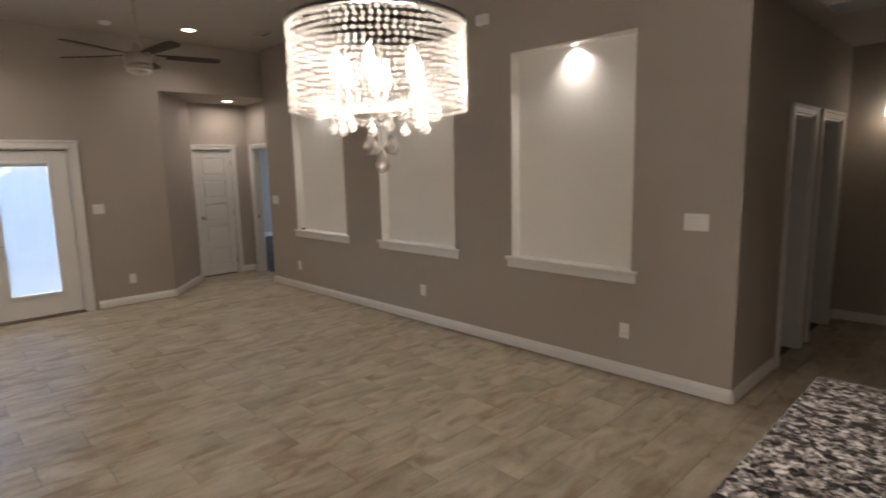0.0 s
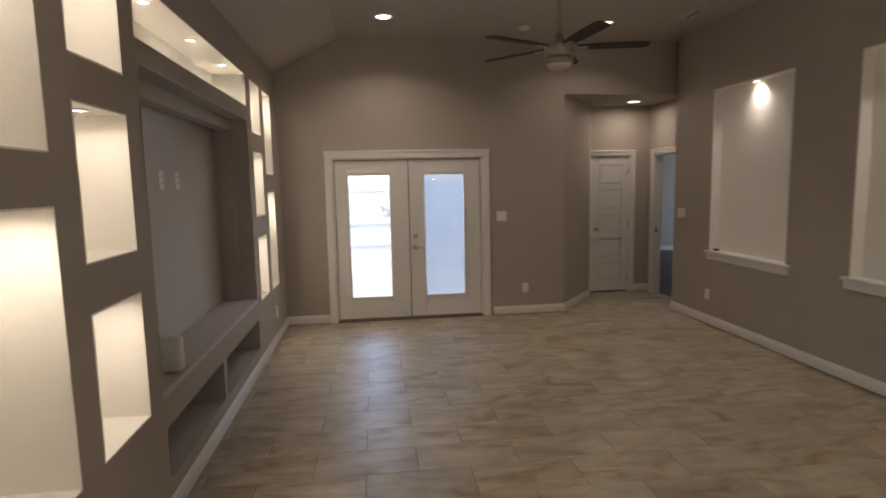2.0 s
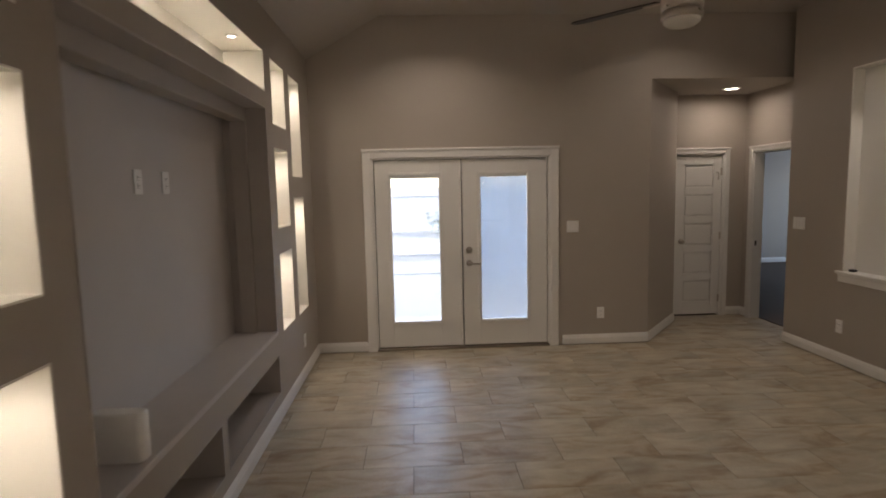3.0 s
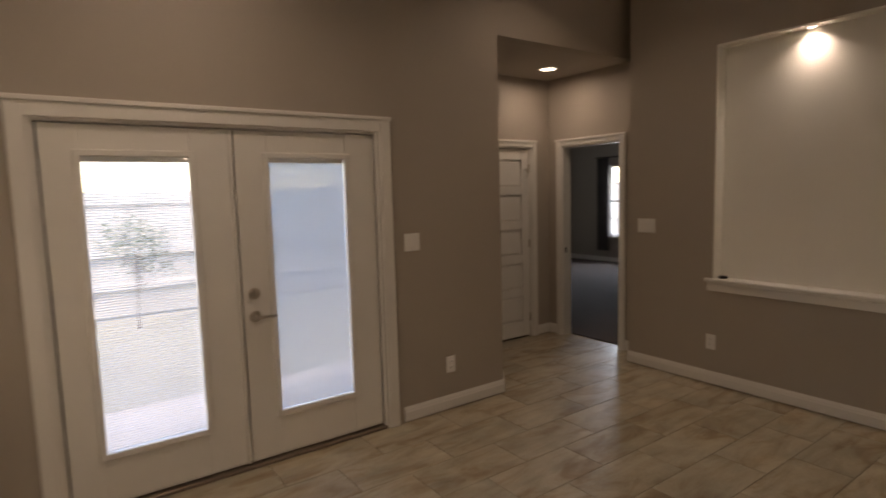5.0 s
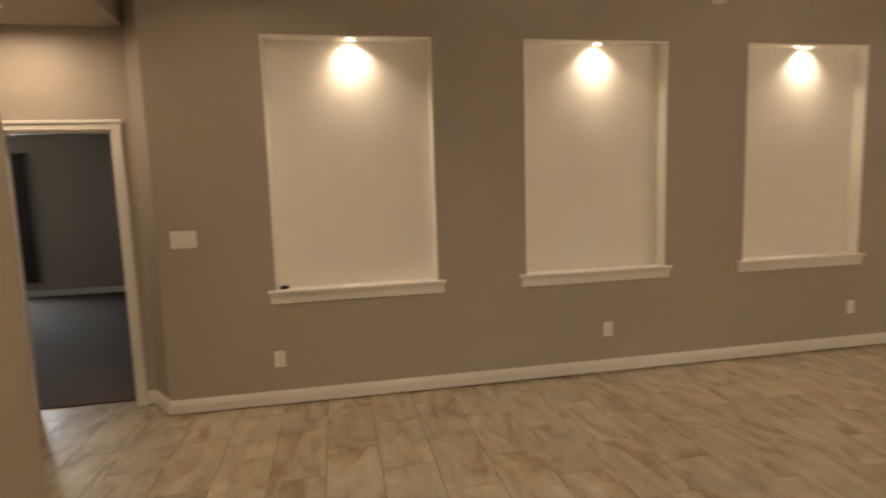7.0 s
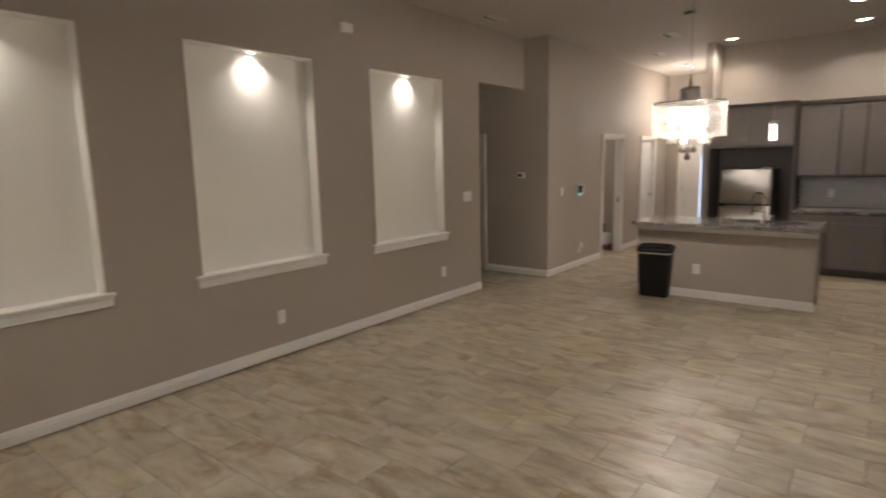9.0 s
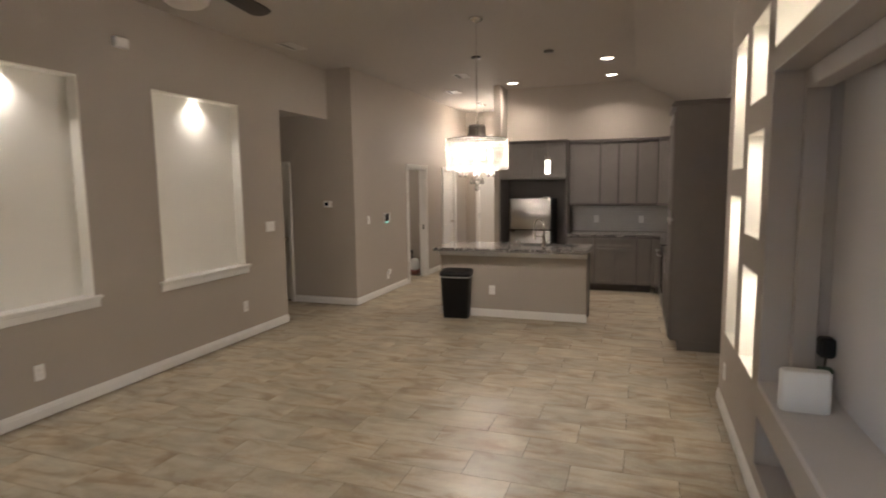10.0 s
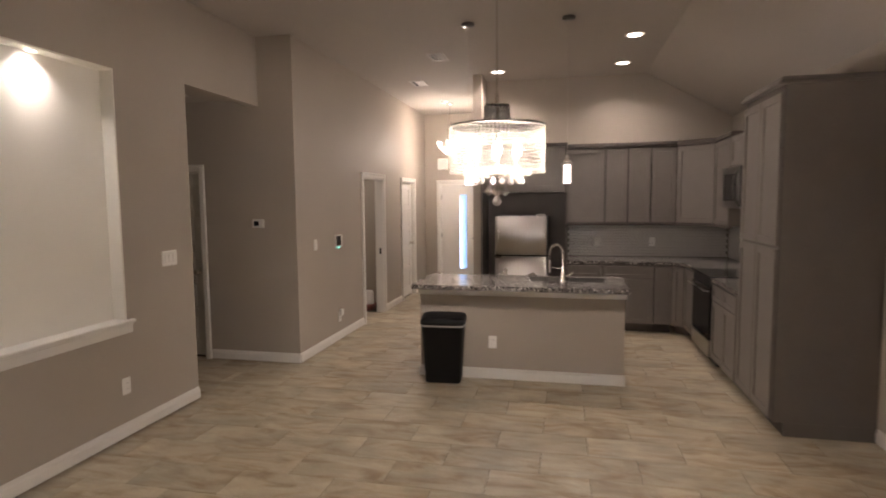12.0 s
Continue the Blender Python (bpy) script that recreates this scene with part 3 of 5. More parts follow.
# closet door faces the room along +x; local x runs along +y
panel_door("closet_door", pose(-8.235, CL[0] + 0.018, 0.02, 0, 0, 90), CL[1] - CL[0] - 0.036, 1.99, "closed white five-panel closet door with a nickel knob", hinge_left=False)
bm = B()
tube(bm, [(-8.236, CL[1] - 0.078, 1.80), (-8.205, CL[1] - 0.078, 1.80), (-8.195, CL[1] - 0.078, 1.785), (-8.195, CL[1] - 0.078, 1.73), (-8.205, CL[1] - 0.078, 1.715)], 0.006)
solo("door_hook", bm, M_NICKEL, "small nickel flip hook on the closet door", "hook")
panel_door("hall_closet_door", pose(XH1 + 0.05, HE[1] - 0.018, 0.02, 0, 0, -90), HE[1] - HE[0] - 0.036, 1.99, "closed white panel door in the hall", hinge_left=True)
panel_door("foyer_closet_door", pose(D2[0] + 0.018, YA + 0.05, 0.02), D2[1] - D2[0] - 0.036, 1.99, "closed white panel door by the entry", hinge_left=True)
panel_door("utility_door", pose(D1[0] + 0.03, YA + 0.13, 0.02, 0, 0, 82), D1[1] - D1[0] - 0.036, 1.99, "white panel door standing open into the utility room", hinge_left=True)
panel_door("hall_room_door", pose(XH0 - 0.14, HW[0][0] + 0.03, 0.02, 0, 0, 172), HW[0][1] - HW[0][0] - 0.036, 1.99, "white panel door standing open in the dark hall", hinge_left=True)
bm = B()
box(bm, BD[0] + 0.0155, BD[0] + 0.0185, 4.85, 4.875, 0.90, 0.96, 0.002)
solo("strike_plate", bm, M_BRONZE, "small dark strike plate on the door jamb", "strike plate")
bm = B()
box(bm, D1[1] - 0.0185, D1[1] - 0.0155, YA + 0.03, YA + 0.06, 0.90, 0.99, 0.002)
solo("strike_plate", bm, M_BRONZE, "small dark strike plate on the utility door jamb", "strike plate")


def french_leaf(name, y0, y1, g0, g1, label, tilt, hardware):
    """One glazed leaf of the patio door with blinds inside the glass."""
    th = thing(name, (0, 0, 0), label, "door", "pair of patio doors")
    xo, xi = XF - 0.058, XF - 0.013
    z0, z1, ga, gb = 0.035, 1.963, 0.300, 1.813
    bm = B()
    box(bm, xo, xi, y0, g0, z0, z1, 0.003)
    part("stile", bm, M_DOOR, th)
    bm = B()
    box(bm, xo, xi, g1, y1, z0, z1, 0.003)
    part("stile", bm, M_DOOR, th)
    boxpart("rail", (xo, xi, g0, g1, gb, z1), M_DOOR, th, 0.002)
    boxpart("rail", (xo, xi, g0, g1, z0, ga), M_DOOR, th, 0.002)
    lip = 0.028
    lite = B()
    for d in ((g0 - lip, g0 + 0.006, ga - lip, gb + lip), (g1 - 0.006, g1 + lip, ga - lip, gb + lip), (g0, g1, ga - lip, ga + 0.006), (g0, g1, gb - 0.006, gb + lip)):
        box(lite, xi - 0.004, xi + 0.013, *d, 0.004)
    part("lite_frame", lite, M_DOOR, th)
    for xg in (xi - 0.008, xo + 0.008):
        bm = B()
        box(bm, xg - 0.002, xg + 0.002, g0 - 0.005, g1 + 0.005, ga - 0.005, gb + 0.005)
        ob = part("glass", bm, M_PANE, th, "clear glass")
        ob.visible_shadow = False
    bm = B()
    n = 112
    c, s = math.cos(tilt) * 0.0068, math.sin(tilt) * 0.0068
    xm = (xo + xi) / 2
    for i in range(n):
        z = ga + 0.012 + (gb - ga - 0.045) * i / (n - 1)
        v = [bm.verts.new(p) for p in ((xm - c, g0 + 0.004, z - s), (xm - c, g1 - 0.004, z - s), (xm, g1 - 0.004, z + 0.001), (xm, g0 + 0.004, z + 0.001), (xm + c, g1 - 0.004, z + s), (xm + c, g0 + 0.004, z + s))]
        bm.faces.new((v[0], v[1], v[2], v[3]))
        bm.faces.new((v[3], v[2], v[4], v[5]))
    part("blind_slats", bm, M_SLAT, th, "thin blind slats tinted blue for sky light")["kind"] = "stuff"
    boxpart("blind_headrail", (xm - 0.011, xm + 0.011, g0 + 0.003, g1 - 0.003, gb - 0.03, gb - 0.004), M_PLATE, th, 0.002)
    boxpart("blind_slider", (xi - 0.002, xi + 0.016, g1 + 0.002, g1 + 0.012, gb - 0.42, gb - 0.30), M_PLATE, th, 0.002)
    if hardware:
        ky = y0 + 0.062
        for kz, nm in ((1.035, "deadbolt"), (0.899, "lever_rose")):
            bm = B()
            lathe(bm, [(0.001, 0), (0.033, 0), (0.033, 0.008), (0.027, 0.014), (0.001, 0.016)], 22, m=pose(xi, ky, kz, 0, 90, 0))
            ob = part(nm, bm, M_NICKEL, th, "satin nickel lock" if nm == "deadbolt" else "satin nickel rose")
            bm = B()
            if nm == "deadbolt":
                box(bm, xi + 0.014, xi + 0.032, ky - 0.006, ky + 0.006, kz - 0.018, kz + 0.018, 0.004)
                part("thumb_turn", bm, M_NICKEL, ob)
            else:
                tube(bm, [(xi + 0.01, ky, kz), (xi + 0.045, ky, kz), (xi + 0.05, ky + 0.02, kz), (xi + 0.05, ky + 0.11, kz - 0.004)], 0.009)
                part("lever", bm, M_NICKEL, ob)
    return th


french_leaf("french_door", 0.323, 1.199, 0.481, 0.977, "closed white glazed patio door, its blind slats tilted open", -0.34, False)
french_leaf("french_door", 1.211, 2.087, 1.393, 1.882, "closed white glazed patio door with its inner blind half shut", 1.2, True)
bm = B()
box(bm, XF - 0.015, XF - 0.005, 1.176, 1.200, 0.035, 1.962, 0.003)
box(bm, XF - 0.007, XF + 0.001, 1.183, 1.196, 0.035, 1.962, 0.003)
solo("door_astragal", bm, M_DOOR, "white painted meeting strip between the patio doors", "door trim", kind="structure")
bm = B()
box(bm, XF - 0.12, XF + 0.012, FD[0], FD[1], -0.002, 0.022, 0.006)
box(bm, XF - 0.10, XF - 0.03, FD[0] + 0.01, FD[1] - 0.01, 0.02, 0.034, 0.003)
solo("threshold", bm, M_SILL, kind="structure")
bm = B()
for d in ((FD[0] + 0.015, FD[0] + 0.030, 0.034, 1.968), (FD[1] - 0.030, FD[1] - 0.015, 0.034, 1.968), (FD[0] + 0.015, FD[1] - 0.015, 1.955, 1.970), (1.190, 1.222, 0.034, 1.955)):
    box(bm, XF - 0.075, XF - 0.060, *d)
solo("weatherstrip", bm, M_BLACK, "thin black weatherstrip behind the patio doors", kind="structure")

# front door with a slim glass strip
th = thing("front_door", (XFOY + 0.03, FRONT[0] + 0.02, 0.02), "white entry door with one slim upright glass strip", "door")
w = FRONT[1] - FRONT[0] - 0.04
gy0, gy1, gz0, gz1 = 0.29, 0.44, 0.35, 1.80
for nm, d in (("stile", (0, 0.045, 0, gy0, 0, 1.99)), ("stile", (0, 0.045, gy1, w, 0, 1.99)), ("rail", (0, 0.045, gy0, gy1, 0, gz0)), ("rail", (0, 0.045, gy0, gy1, gz1, 1.99))):
    boxpart(nm, d, M_DOOR, th, 0.002)
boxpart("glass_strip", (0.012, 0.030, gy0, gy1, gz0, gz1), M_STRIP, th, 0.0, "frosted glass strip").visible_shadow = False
bm = B()
for d in ((gy0 - 0.02, gy0 + 0.004, gz0 - 0.02, gz1 + 0.02), (gy1 - 0.004, gy1 + 0.02, gz0 - 0.02, gz1 + 0.02)):
    box(bm, -0.008, 0.002, *d, 0.003)
part("lite_frame", bm, M_DOOR, th)
for hz in (0.25, 1.0, 1.75):
    bm = B()
    rod(bm, (-0.006, w + 0.005, hz - 0.05), (-0.006, w + 0.005, hz + 0.05), 0.008, seg=10)
    part("hinge", bm, M_BRONZE, th, "dark hinge")
bm = B()
tube(bm, [(0.0, 0.07, 0.95), (-0.05, 0.07, 0.95), (-0.055, 0.09, 0.95), (-0.055, 0.18, 0.95)], 0.01)
part("door_handle", bm, M_BRONZE, th)

# ---------------------------------------------------------------- wall niches on the north wall


def niche(x0, x1):
    z0, z1 = NZ
    d, t = 0.10, 0.012
    th = thing("wall_niche", ((x0 + x1) / 2, YN, z0), "tall shallow ivory display niche with a sill", "niche", "row of three wall niches", "structure")
    h, ht = (x1 - x0) / 2, z1 - z0
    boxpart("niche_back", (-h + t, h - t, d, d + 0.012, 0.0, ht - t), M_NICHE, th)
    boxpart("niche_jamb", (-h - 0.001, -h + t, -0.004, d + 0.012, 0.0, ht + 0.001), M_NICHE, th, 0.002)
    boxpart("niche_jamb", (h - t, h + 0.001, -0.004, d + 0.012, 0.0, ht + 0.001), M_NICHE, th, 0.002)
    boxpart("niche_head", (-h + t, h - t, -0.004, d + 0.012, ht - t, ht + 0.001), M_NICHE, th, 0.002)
    boxpart("sill", (-h - 0.055, h + 0.055, -0.038, d + 0.012, -0.022, 0.002), M_TRIM, th, 0.005)
    bm = B()
    box(bm, -h - 0.04, h + 0.04, -0.017, 0.001, -0.095, -0.021, 0.003)
    box(bm, -h - 0.042, h + 0.042, -0.023, 0.0, -0.038, -0.0215, 0.004)
    part("apron", bm, M_TRIM, th)
    puck = thing("niche_downlight", ((x0 + x1) / 2 + 0.02, YN + 0.055, z1 - t), "small lit puck light in the niche head", "downlight", "niche lights")
    bm = B()
    lathe(bm, [(0.026, -0.0005), (0.036, -0.0005), (0.036, -0.005), (0.027, -0.007), (0.026, -0.003)], 24)
    part("trim_ring", bm, M_PLATE, puck)
    bm = B()
    lathe(bm, [(0.001, -0.0025), (0.0255, -0.0025), (0.0255, -0.0045), (0.001, -0.0055)], 24)
    part("lens", bm, M_PUCK, puck, "glowing lens")
    lamp_down("niche_lamp", ((x0 + x1) / 2 + 0.02, YN + 0.050, z1 - t - 0.010), NICHE_W, 0.035, 125, (1.0, 0.92, 0.81), 0)


for n in NICHES:
    niche(*n)
bm = B()
lathe(bm, [(0.001, 0), (0.028, 0.0), (0.034, 0.006), (0.034, 0.014), (0.026, 0.02), (0.001, 0.021)], 24, (-6.165, 4.60, NZ[0] + 0.002))
solo("black_puck", bm, M_BLACK, "small round black plastic puck on the niche sill", "puck", smooth=False)

# ---------------------------------------------------------------- media wall
XM0, XM1 = XF, -1.72
COLS = {"a": (-2.385, -1.95), "b": (-3.02, -2.56), "c": (-6.11, -5.69), "d": (-6.69, -6.28)}
SHELF = []
for k in ("a", "d"):
    SHELF += [(*COLS[k], 1.80, 2.645), (*COLS[k], 0.60, 1.62)]
for k in ("b", "c"):
    SHELF += [(*COLS[k], 2.17, 2.645), (*COLS[k], 1.395, 2.0), (*COLS[k], 0.61, 1.205)]
TOPN = (-5.51, -3.18, 2.375, 2.655)
TV = (-5.51, -3.18, 0.655, 2.27)
LOW = [(-4.285, -3.18, 0.19, 0.475), (-5.51, -4.36, 0.19, 0.475)]
wall("wall_media", "y", YT, YS, XM0, XM1, -0.05, 3.05, SHELF + [TOPN, TV] + LOW)


def cubby(name, x0, x1, z0, z1, depth, mat, label, lamps=1, watts=SHELF_W):
    th = thing(name, ((x0 + x1) / 2, YT, z0), label, "niche", "media wall niches", "structure")
    h, ht, t = (x1 - x0) / 2, z1 - z0, 0.006
    boxpart("niche_back", (-h + t, h - t, -depth - 0.01, -depth, t, ht - t), mat, th)
    for a, b in ((-h - 0.001, -h + t), (h - t, h + 0.001)):
        boxpart("niche_side", (a, b, -depth - 0.01, 0.002, 0, ht), mat, th)
    boxpart("niche_bottom", (-h + t, h - t, -depth - 0.01, 0.002, -0.001, t), mat, th)
    boxpart("niche_top", (-h + t, h - t, -depth - 0.01, 0.002, ht - t, ht + 0.001), mat, th)
    for i in range(lamps):
        px = (x0 + x1) / 2 + ((i + 0.5) / lamps - 0.5) * (x1 - x0)
        py = YT - depth * 0.32
        puck = thing("niche_downlight", (px, py, z1 - t), "small lit puck light in the niche top", "downlight", "niche lights")
        bm = B()
        lathe(bm, [(0.026, -0.0005), (0.036, -0.0005), (0.036, -0.005), (0.027, -0.007), (0.026, -0.003)], 20)
        part("trim_ring", bm, M_PLATE, puck)
        bm = B()
        lathe(bm, [(0.001, -0.0025), (0.0255, -0.0025), (0.0255, -0.0045), (0.001, -0.0055)], 20)
        part("lens", bm, M_PUCK, puck, "glowing lens")
        lamp_down("shelf_lamp", (px, py, z1 - t - 0.012), watts, 0.04, 170, CREAM)
    return th


for s in SHELF:
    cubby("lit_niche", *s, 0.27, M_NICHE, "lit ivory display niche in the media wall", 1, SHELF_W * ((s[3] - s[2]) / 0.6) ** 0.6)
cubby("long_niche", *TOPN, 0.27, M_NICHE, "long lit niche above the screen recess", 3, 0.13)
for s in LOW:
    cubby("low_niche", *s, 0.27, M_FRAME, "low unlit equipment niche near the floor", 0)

th = thing("screen_recess", ((TV[0] + TV[1]) / 2, YT, TV[2]), "recessed screen surround paled for daylight, with a stepped frame and ledge", "media recess", kind="structure")
h, ht = (TV[1] - TV[0]) / 2, TV[3] - TV[2]
boxpart("ledge", (-h - 0.0, h + 0.0, -0.345, 0.004, -0.03, 0.004), M_SCUFF, th, 0.004)
for sgn in (-1, 1):
    a, b = sorted((sgn * h, sgn * (h - 0.012)))
    boxpart("side_board", (a, b, -0.345, 0.002, 0.004, ht), M_FRAME, th, 0.002)
    a, b = sorted((sgn * (h - 0.012), sgn * (h - 0.050)))
    boxpart("frame_post", (a, b, -0.245, -0.135, 0.004, ht - 0.012), M_FRAME, th, 0.005)
    a, b = sorted((sgn * (h - 0.012), sgn * (h - 0.022)))
    boxpart("inner_side", (a, b, -0.30, -0.246, 0.004, ht - 0.012), M_FRAME, th)
boxpart("head_board", (-h + 0.012, h - 0.012, -0.345, 0.002, ht - 0.012, ht), M_FRAME, th, 0.002)
boxpart("frame_head", (-h + 0.050, h - 0.050, -0.245, -0.135, ht - 0.105, ht - 0.012), M_FRAME, th, 0.005)
boxpart("recess_back", (-h + 0.012, h - 0.012, -0.318, -0.30, 0.004, ht - 0.012), M_SCUFF, th)

# ---------------------------------------------------------------- switches, outlets, small wall devices


def plate(name, loc, facing, gang, label, outlet=False, group=""):
    """A wall plate at loc with its front along that heading in degrees (0: towards -y)."""
    th = thing(name, loc, label, "outlet" if outlet else "light switch", group, rz=facing)
    w, hh = (0.070 + 0.046 * (gang - 1)) / 2 + 0.004, 0.060
    boxpart("cover_plate", (-w, w, -0.007, 0.001, -hh, hh), M_PLATE, th, 0.003)
    for i in range(gang):
        c = (i - (gang - 1) / 2) * 0.046
        if outlet:
            for s in (-1, 1):
                face = boxpart("socket", (c - 0.017, c + 0.017, -0.0105, -0.006, s * 0.02 - 0.014, s * 0.02 + 0.014), M_PLATE, th, 0.003)
                bm = B()
                for dx in (-0.007, 0.006):
                    box(bm, c + dx - 0.001, c + dx + 0.001, -0.0112, -0.0095, s * 0.02 - 0.003, s * 0.02 + 0.006)
                part("slots", bm, M_BLACK, face, "dark plug slots")
        else:
            boxpart("rocker", (c - 0.016, c + 0.016, -0.0115, -0.006, -0.033, 0.033), M_PLATE, th, 0.003)
    return th


plate("light_switch", (-6.815, YN, 1.25), 0, 3, "white triple rocker switch on the greige wall")
plate("light_switch", (-0.785, YN, 1.255), 0, 3, "white triple rocker switch beside the hall opening")
plate("light_switch", (XF, 2.352, 1.252), 90, 2, "white double rocker switch beside the patio doors")
plate("light_switch", (1.06, YA, 1.22), 0, 1, "white single rocker switch near the wall keypad")
for loc, f in (((-6.225, YN, 0.345), 0), ((-3.64, YN, 0.36), 0), ((-1.30, YN, 0.375), 0), ((XF, 2.652, 0.335), 90), ((0.52, 2.115, 0.355), -90), ((1.69, YA, 0.285), 0), ((-2.02, YT, 0.33), 180), ((-6.45, YT, 0.33), 180)):
    plate("wall_outlet", loc, f, 1, "white duplex power outlet on the wall", True, "wall outlets")
for x in (-4.22, -4.52):
    plate("wall_outlet", (x, YT - 0.30, 1.73), 180, 1, "white outlet high on the screen recess back", True)
bm = B()
box(bm, 1.655, 1.725, YA - 0.045, YA - 0.008, 0.30, 0.38, 0.008)
solo("plug_adapter", bm, M_PLATE, "white plug-in adapter in the foyer outlet", "adapter")

th = thing("wall_keypad", (1.675, YA, 1.22), "black glass alarm keypad with a teal status light", "keypad")
boxpart("case", (-0.10, 0.10, -0.022, 0.001, -0.07, 0.075), M_PLATE, th, 0.005)
boxpart("screen", (-0.085, 0.055, -0.025, -0.021, -0.055, 0.066), M_GLOSSB, th, 0.002, "black glass screen")
boxpart("status_light", (-0.04, 0.01, -0.024, -0.018, -0.085, -0.071), M_LED, th, 0.002, "teal status light")
th = thing("thermostat", (XH1, 4.585, 1.475), "white wall thermostat with a small dark display", "thermostat", rz=-90)
boxpart("case", (-0.065, 0.065, -0.025, 0.001, -0.045, 0.045), M_PLATE, th, 0.006)
boxpart("display", (-0.045, 0.012, -0.028, -0.024, -0.024, 0.026), M_GLOSSB, th, 0.002, "dark display")
bm = B()
box(bm, -2.795, -2.655, YN - 0.045, YN + 0.001, 2.925, 3.01, 0.008)
box(bm, -2.78, -2.67, YN - 0.049, YN - 0.043, 2.94, 2.995, 0.004)
solo("wall_alarm_box", bm, M_PLATE, "small white sensor box high on the wall", "alarm box")
bm = B()
box(bm, XFOY - 0.05, XFOY + 0.001, 3.70, 3.90, 2.30, 2.52, 0.01)
box(bm, XFOY - 0.056, XFOY - 0.048, 3.73, 3.87, 2.33, 2.49, 0.006)
solo("chime_box", bm, M_PLATE, "white door chime box above the entry door", "chime")

# ---------------------------------------------------------------- ceiling fixtures
for cx, cy, cz in CANS:
    th = thing("recessed_light", (cx, cy, cz), "lit white recessed ceiling downlight", "downlight", "recessed ceiling lights")
    bm = B()
    lathe(bm, [(0.072, -0.001), (0.098, -0.001), (0.098, -0.006), (0.076, -0.010), (0.072, -0.004)], 36)
    part("trim_ring", bm, M_PLATE, th)
    bm = B()
    lathe(bm, [(0.001, -0.003), (0.0715, -0.003), (0.0715, -0.005), (0.001, -0.007)], 36)
    part("lens", bm, M_CANLIT, th, "glowing lens")


def vent(loc, lx, ly, label="white ceiling air vent with angled slats", z=CEIL):
    th = thing("ceiling_vent", (*loc, z), label, "air vent", "ceiling vents")
    bm = B()
    f = 0.022
    for d in ((-lx, lx, -ly, -ly + f), (-lx, lx, ly - f, ly), (-lx, -lx + f, -ly + f, ly - f), (lx - f, lx, -ly + f, ly - f)):
        box(bm, *d, -0.010, 0.001, 0.002)
    part("frame", bm, M_VENT, th)
    boxpart("backing", (-lx + f, lx - f, -ly + f, ly - f, -0.002, 0.001), M_BLACK, th)
    n = max(4, int((2 * ly - 2 * f) / 0.03))
    for i in range(n):
        y = -ly + f + (2 * ly - 2 * f) * (i + 0.5) / n
        bm = B()
        box(bm, -lx + f, lx - f, -0.010, 0.010, -0.001, 0.001)
        bmesh.ops.transform(bm, matrix=pose(0, y, -0.006, 32 if y > 0 else -32, 0, 0), verts=bm.verts)
        part("slat", bm, M_VENT, th)


vent((-0.66, 4.22), 0.18, 0.10)
vent((1.85, 2.93), 0.18, 0.10)
vent((3.2, 3.52), 0.18, 0.10)
vent((-6.02, 4.12), 0.15, 0.08)
vent((-0.02, 5.45), 0.30, 0.36, "large white return air grille in the hall ceiling", HALLTOP)
for loc in ((4.7, 3.47), (-6.57, 2.49)):
    bm = B()
    lathe(bm, [(0.001, -0.032), (0.04, -0.032), (0.056, -0.026), (0.066, -0.010), (0.066, 0.001), (0.001, 0.001)], 28, (*loc, CEIL))
    solo("smoke_detector", bm, M_PLATE, "round white smoke detector on the ceiling", "smoke detector")

# ceiling fan
FX, FY, FZ = -4.46, 2.17, 2.545
th = thing("ceiling_fan", (FX, FY, FZ), "five-blade dark walnut ceiling fan with a nickel motor", "ceiling fan")
bm = B()
lathe(bm, [(0.001, 0.0), (0.07, 0.0), (0.072, -0.006), (0.055, -0.05), (0.02, -0.07), (0.001, -0.07)], 28, (0, 0, CEIL - FZ + 0.001))
part("canopy", bm, M_NICKEL, th)
bm = B()
rod(bm, (0, 0, 0.16), (0, 0, CEIL - FZ - 0.06), 0.0125, seg=14)
part("downrod", bm, M_NICKEL, th)
bm = B()
lathe(bm, [(0.001, 0.20), (0.03, 0.20), (0.035, 0.15), (0.06, 0.135), (0.10, 0.12), (0.108, 0.10), (0.108, 0.045), (0.10, 0.035), (0.001, 0.035)], 36)
part("motor", bm, M_NICKEL, th)
bm = B()
lathe(bm, [(0.001, 0.034), (0.098, 0.034), (0.105, 0.02), (0.105, -0.005), (0.098, -0.010), (0.001, -0.010)], 36)
part("light_collar", bm, M_NICKEL, th)
bm = B()
lathe(bm, [(0.001, -0.011), (0.095, -0.011), (0.092, -0.028), (0.07, -0.045), (0.035, -0.054), (0.001, -0.056)], 36)
part("light_bowl", bm, M_TUBE, th, "unlit frosted glass bowl")
FAN0 = 7
